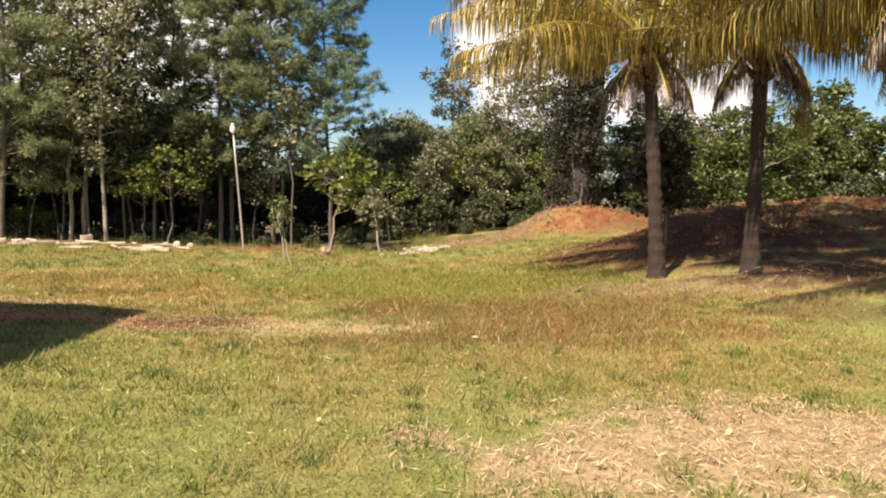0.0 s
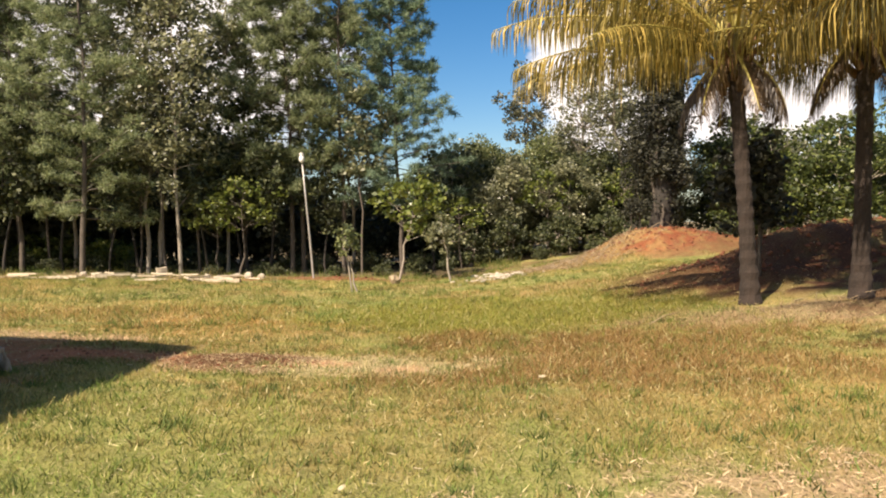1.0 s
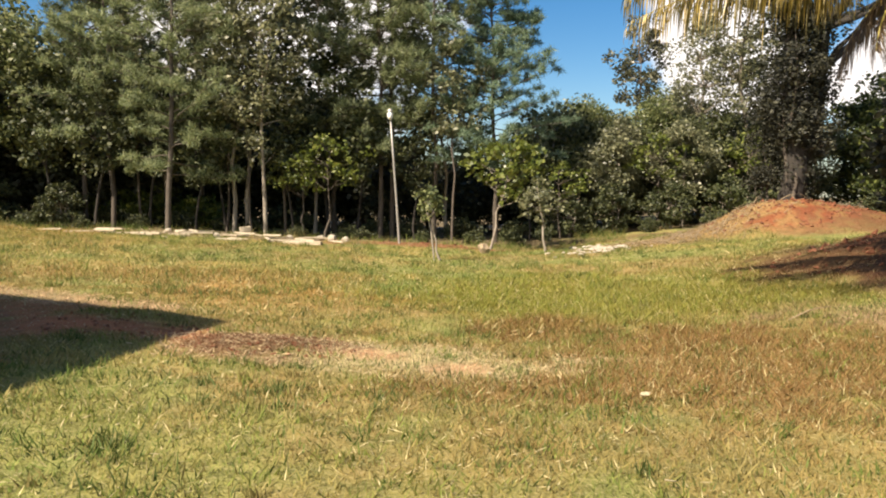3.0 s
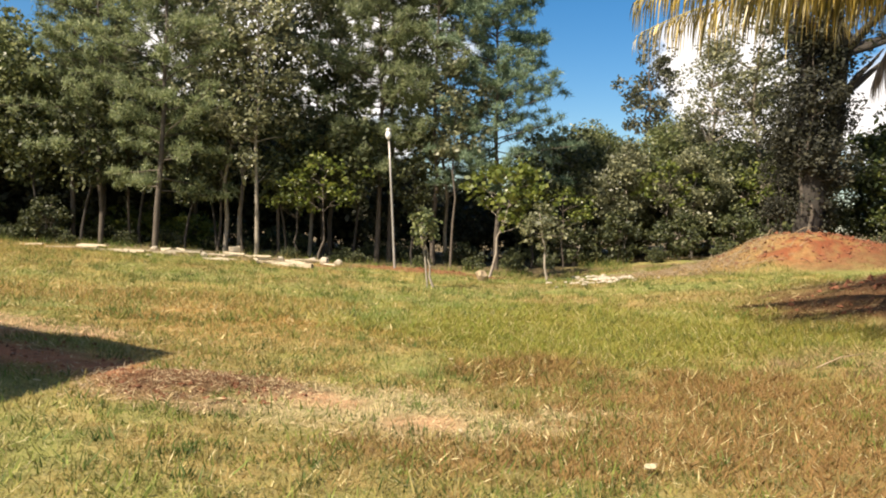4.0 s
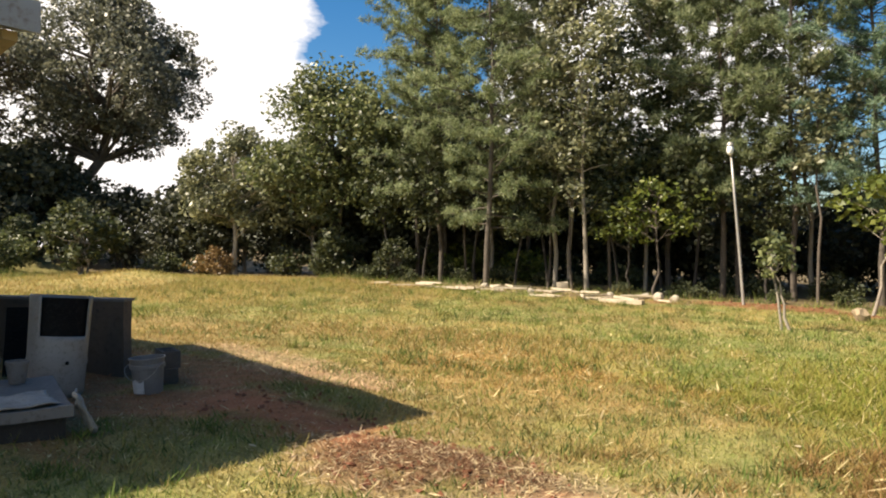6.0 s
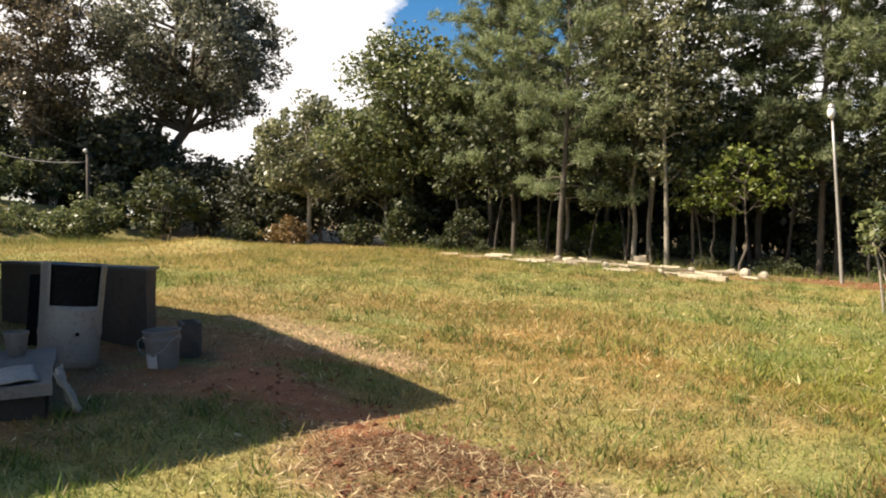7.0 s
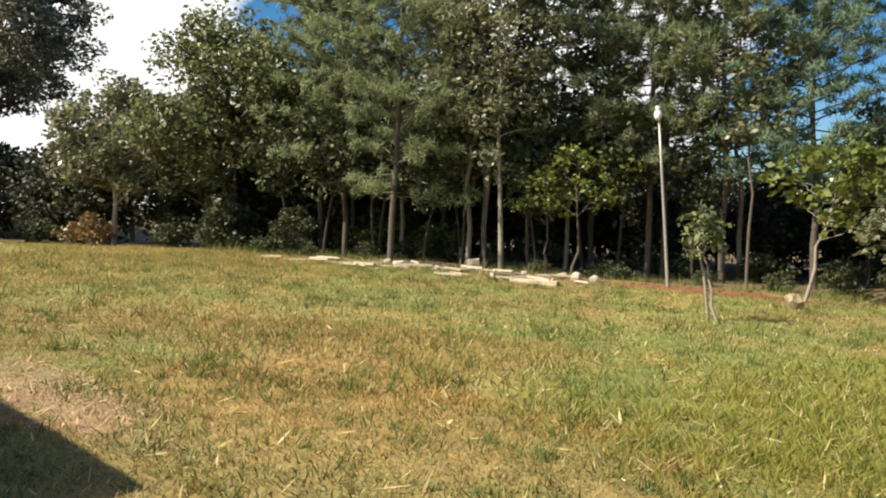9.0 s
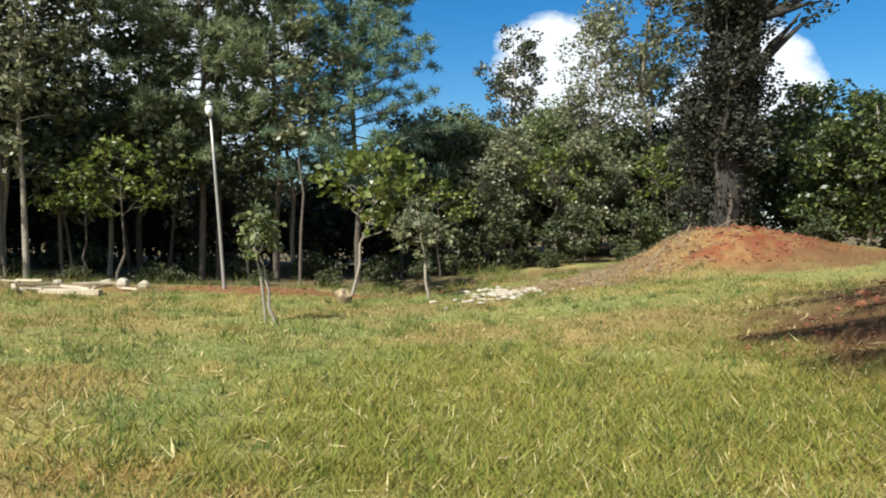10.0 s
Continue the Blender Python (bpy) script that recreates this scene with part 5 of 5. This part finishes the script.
ring = [(15, 3), (140, 2), (262, 3), (60, 2), (185, 2), (305, 2), (100, 1), (225, 1), (345, 1), (165, 3), (290, 4), (78, 3), (205, 3), (325, 2), (120, 2),
        (245, 2), (0, 0), (130, 0), (240, 0), (50, 1), (170, 1), (285, 1), (35, 4), (72, 6), (140, 6), (196, 6), (250, 6), (312, 6), (10, 6)]
coconut_palm(8.57, 13.75, 4.85, (-0.30, 0.05), 3, 0, ring + [(176, 4), (188, 3), (150, 4), (208, 4), (20, 4)])
coconut_palm(10.14, 12.75, 4.85, (0.12, 0.0), 4, 47, ring + [(120, 4), (200, 4), (318, 4), (255, 4), (340, 5)])
coconut_palm(13.6, 11.4, 5.0, (0.2, 0.1), 6, 110, ring + [(120, 4), (200, 4), (318, 4), (255, 4), (75, 5)])
coconut_palm(10.9, 9.1, 5.0, (0.1, -0.1), 8, 200, ring)
coconut_palm(8.9, 7.8, 5.2, (0.2, -0.1), 9, 75, ring + [(30, 4), (110, 4), (230, 4), (300, 4)])

# ---------- brushwood, litter, weeds, grass ----------


def brushwood(name, label, cx, cy, rx, ry, turn, count, seed):
    rng = np.random.default_rng(seed)
    sticks = Shape()
    c, n = math.cos(radians(turn)), math.sin(radians(turn))
    for _ in range(count):
        u, v = rng.normal(0, 0.5) * rx, rng.normal(0, 0.5) * ry
        x, y, a, long_ = cx + u * c - v * n, cy + u * n + v * c, rng.uniform(0, 6.28), rng.uniform(0.2, 0.8)
        x2, y2 = x + math.cos(a) * long_, y + math.sin(a) * long_
        p, q = Vector((x, y, at_land(x, y, 0.03))), Vector((x2, y2, at_land(x2, y2, rng.uniform(0.03, 0.22))))
        r = rng.uniform(0.004, 0.012)
        sticks.add(*tube([p, p.lerp(q, 0.5) + Vector((0, 0, rng.uniform(0, 0.08))), q], [r, r * 0.8, r * 0.4], 5))
    tagged(new(name, sticks.mesh(name, M_TWIG)), label, "brushwood", kind="stuff")


brushwood("brushwood", "dry pale brushwood strewn below the earth mound", 9.9, 27.2, 3.2, 1.3, 8, 330, 61)
brushwood("brushwood", "dry sticks strewn among sawn boards", -6.4, 29.6, 5.2, 1.2, -4, 200, 62)
brushwood("brushwood", "dry palm sticks lying below the bank", 10.8, 12.0, 3.2, 0.9, -12, 34, 63)


def litter(name, label, zones, seed):
    """Dry leaves and straw lying flat in ragged patches."""
    rng = np.random.default_rng(seed)
    verts, cols = [], []
    for cx, cy, rx, ry, turn, count, size, colour in zones:
        a, d = rng.uniform(0, 2 * np.pi, count), np.sqrt(rng.random(count)) * 1.15
        c, n = math.cos(radians(turn)), math.sin(radians(turn))
        u, v = np.cos(a) * d * rx, np.sin(a) * d * ry
        x, y = cx + u * c - v * n, cy + u * n + v * c
        ok = ellipse(x, y, cx, cy, rx, ry, turn) > rng.random(count) * 0.9
        x, y = x[ok], y[ok]
        k = len(x)
        way, tilt = rng.uniform(0, 2 * np.pi, k), rng.normal(0, 0.35, (k, 2))
        long_, wide_ = size * rng.uniform(0.5, 2.3, k), size * rng.uniform(0.05, 0.22, k)
        mid = np.c_[x, y, land(x, y) + 0.015 + rng.uniform(0, 0.03, k)]
        f = np.c_[np.cos(way), np.sin(way), tilt[:, 0]] * long_[:, None] * 0.5
        g = np.c_[-np.sin(way), np.cos(way), tilt[:, 1]] * wide_[:, None] * 0.5
        verts.append(np.stack([mid - f, mid + g, mid + f, mid - g], 1).reshape(-1, 3))
        cols.append(np.repeat(np.array(colour) * rng.uniform(0.45, 1.3, k)[:, None], 4, 0))
    verts = np.concatenate(verts)
    me = mesh_of(name, verts, np.arange(len(verts)).reshape(-1, 4), M_BLADE)
    paint(me, np.concatenate(cols))
    tagged(new(name, me), label, "litter", kind="stuff")


litter("leaf_litter", "dry straw, leaves and crumbs strewn on the field", (
    (-0.65, 10.95, 0.80, 0.58, 0, 4200, 0.048, (0.20, 0.105, 0.055)), (-0.8, 10.85, 1.1, 0.8, 0, 1700, 0.060, (0.50, 0.38, 0.23)),
    (0.85, 10.6, 1.9, 1.0, 0, 4600, 0.050, (0.60, 0.48, 0.28)), (9.8, 27.0, 2.8, 1.2, 8, 1900, 0.11, (0.50, 0.38, 0.22)),
    (3.9, 4.6, 2.7, 1.5, -10, 11000, 0.055, (0.64, 0.47, 0.30)),
    (9.2, 12.3, 3.8, 1.3, -15, 2600, 0.08, (0.36, 0.25, 0.15)),
    (-4.4, 13.8, 2.2, 0.6, -14, 1800, 0.07, (0.60, 0.42, 0.25)),
    (-3.0, 11.4, 2.4, 1.2, 0, 900, 0.05, (0.40, 0.30, 0.20)),
    (2.0, 9.0, 6.0, 5.0, 0, 5000, 0.05, (0.62, 0.53, 0.30)),
    (0.0, 20.0, 12.0, 7.0, 0, 5000, 0.12, (0.58, 0.46, 0.24))), 71)


M_CLOD = surface("red_earth", (0.210, 0.074, 0.035), (0.150, 0.056, 0.027), (0.260, 0.130, 0.075), 3.0, 0.95, 0.6)


def clods(name, label, zones, seed):
    """Lumps of crumbled red earth, many small blocks in one mesh."""
    rng = np.random.default_rng(seed)
    shape = np.array(((1, 0, 0), (-1, 0, 0), (0, 1, 0), (0, -1, 0), (0, 0, 1), (0, 0, -1)), float)
    tris = np.array(((0, 2, 4), (2, 1, 4), (1, 3, 4), (3, 0, 4), (2, 0, 5), (1, 2, 5), (3, 1, 5), (0, 3, 5)))
    verts, faces, at = [], [], 0
    for cx, cy, rx, ry, turn, count, size in zones:
        a, d = rng.uniform(0, 2 * np.pi, count), np.sqrt(rng.random(count))
        c, n = math.cos(radians(turn)), math.sin(radians(turn))
        u, v = np.cos(a) * d * rx, np.sin(a) * d * ry
        x, y = cx + u * c - v * n, cy + u * n + v * c
        big = size * rng.uniform(0.3, 1.0, count) ** 2 + 0.012
        mid = np.c_[x, y, land(x, y) + big * 0.15]
        block = shape[None] * big[:, None, None] * rng.uniform(0.5, 1.2, (count, 6, 1)) * np.array((1, 1, 0.7)) + rng.normal(0, 0.22, (count, 6, 3)) * big[:, None, None]
        verts.append((block + mid[:, None]).reshape(-1, 3))
        faces.append((np.arange(count)[:, None, None] * 6 + tris[None] + at).reshape(-1, 3))
        at += count * 6
    me = mesh_of(name, np.concatenate(verts), np.concatenate(faces), M_CLOD)
    tagged(new(name, me), label, "earth clods", kind="stuff")


clods("earth_clods", "crumbled red earth clods on mounds and bare patches", (
    (13.1, 27.6, 2.6, 2.0, 0, 420, 0.08), (15.0, 28.0, 2.4, 1.6, 0, 160, 0.08), (13.4, 17.6, 4.2, 2.4, -20, 420, 0.10), (17.6, 15.4, 4.4, 2.6, -28, 260, 0.10),
    (-0.6, 11.0, 0.95, 0.8, 0, 160, 0.035), (-2.4, 11.7, 1.5, 0.8, -10, 90, 0.03), (9.8, 17.4, 2.6, 1.6, -15, 120, 0.06), (3.0, 30.6, 4.2, 0.8, -4, 120, 0.08)), 91)


def weeds(name, label, lo, hi, clumps, each, high, seed):
    """Clumps of taller, darker or greener blades."""
    rng = np.random.default_rng(seed)
    cx, cy = rng.uniform(lo[0], hi[0], clumps), rng.uniform(lo[1], hi[1], clumps)
    pick = np.repeat(np.arange(clumps), each)
    spread__ = rng.uniform(0.04, 0.20, clumps)[pick]
    x, y = cx[pick] + rng.normal(size=len(pick)) * spread__, cy[pick] + rng.normal(size=len(pick)) * spread__
    _, _, bare = cover_of(x, y)
    ok = bare < 0.45
    x, y, pick = x[ok], y[ok], pick[ok]
    k = len(x)
    tall = high * rng.uniform(0.4, 1.3, k) * rng.uniform(0.5, 1.4, clumps)[pick]
    turn, way, lean = rng.uniform(0, 6.28, k), rng.uniform(0, 6.28, k), rng.uniform(0.1, 1.2, k)
    side = np.c_[np.cos(turn), np.sin(turn), np.zeros(k)] * rng.uniform(0.004, 0.011, k)[:, None]
    root = np.c_[x, y, land(x, y) - 0.01]
    tip = root + np.c_[np.cos(way) * lean * tall, np.sin(way) * lean * tall, tall]
    me = mesh_of(name, np.stack([root - side, root + side, tip], 1).reshape(-1, 3), np.arange(3 * k).reshape(-1, 3), M_BLADE)
    hues = np.array(((0.115, 0.165, 0.040), (0.190, 0.220, 0.052), (0.300, 0.250, 0.095), (0.085, 0.120, 0.034)))
    paint(me, np.repeat(hues[rng.integers(0, 4, clumps)][pick] * rng.uniform(0.7, 1.3, k)[:, None], 3, 0))
    tagged(new(name, me), label, "weeds", kind="stuff")


weeds("near_weeds", "clumps of darker green weeds in the grass", (-4, 3), (8, 16), 1500, 36, 0.085, 81)
weeds("field_weeds", "clumps of green weeds across the field", (-16, 15), (12, 31), 1900, 24, 0.15, 82)

weeds("wood_weeds", "green weeds and seedlings under the trees", (-17, 30.8), (9, 38), 1700, 20, 0.28, 84)
weeds("bank_weeds", "rank weeds and scrub covering the far bank", (-46, 14), (-27, 27), 900, 22, 0.34, 83)
grass_field("side_grass", "thin straw-coloured grass beside the low wall", (-16, 10.5), (-5.4, 15.1), 42000, 1.3, 3)
grass_field("near_grass", "short patchy green and straw-coloured field grass", (-5.5, 2.5), (8.5, 15.5), 250000, 1.05, 1)
grass_field("tall_grass", "taller feathery yellow-green grass in mid-field", (1.0, 11.0), (10.0, 19.0), 90000, 1.5, 7,
            lambda x, y: ellipse(x, y, 5.3, 15.4, 4.2, 3.0) > 0.15 + 0.8 * np.random.default_rng(5).random(len(x)))
grass_field("field_grass", "tufted green and golden field grass farther off", (-16, 15.0), (12, 30.5), 165000, 1.6, 2)
grass_field("far_grass", "golden far grass before the trees", (-34, 14), (-14, 32), 45000, 2.0, 3)
grass_field("bank_grass", "sparse grass round the earth bank", (8.0, 3.0), (17, 31), 60000, 1.5, 4)
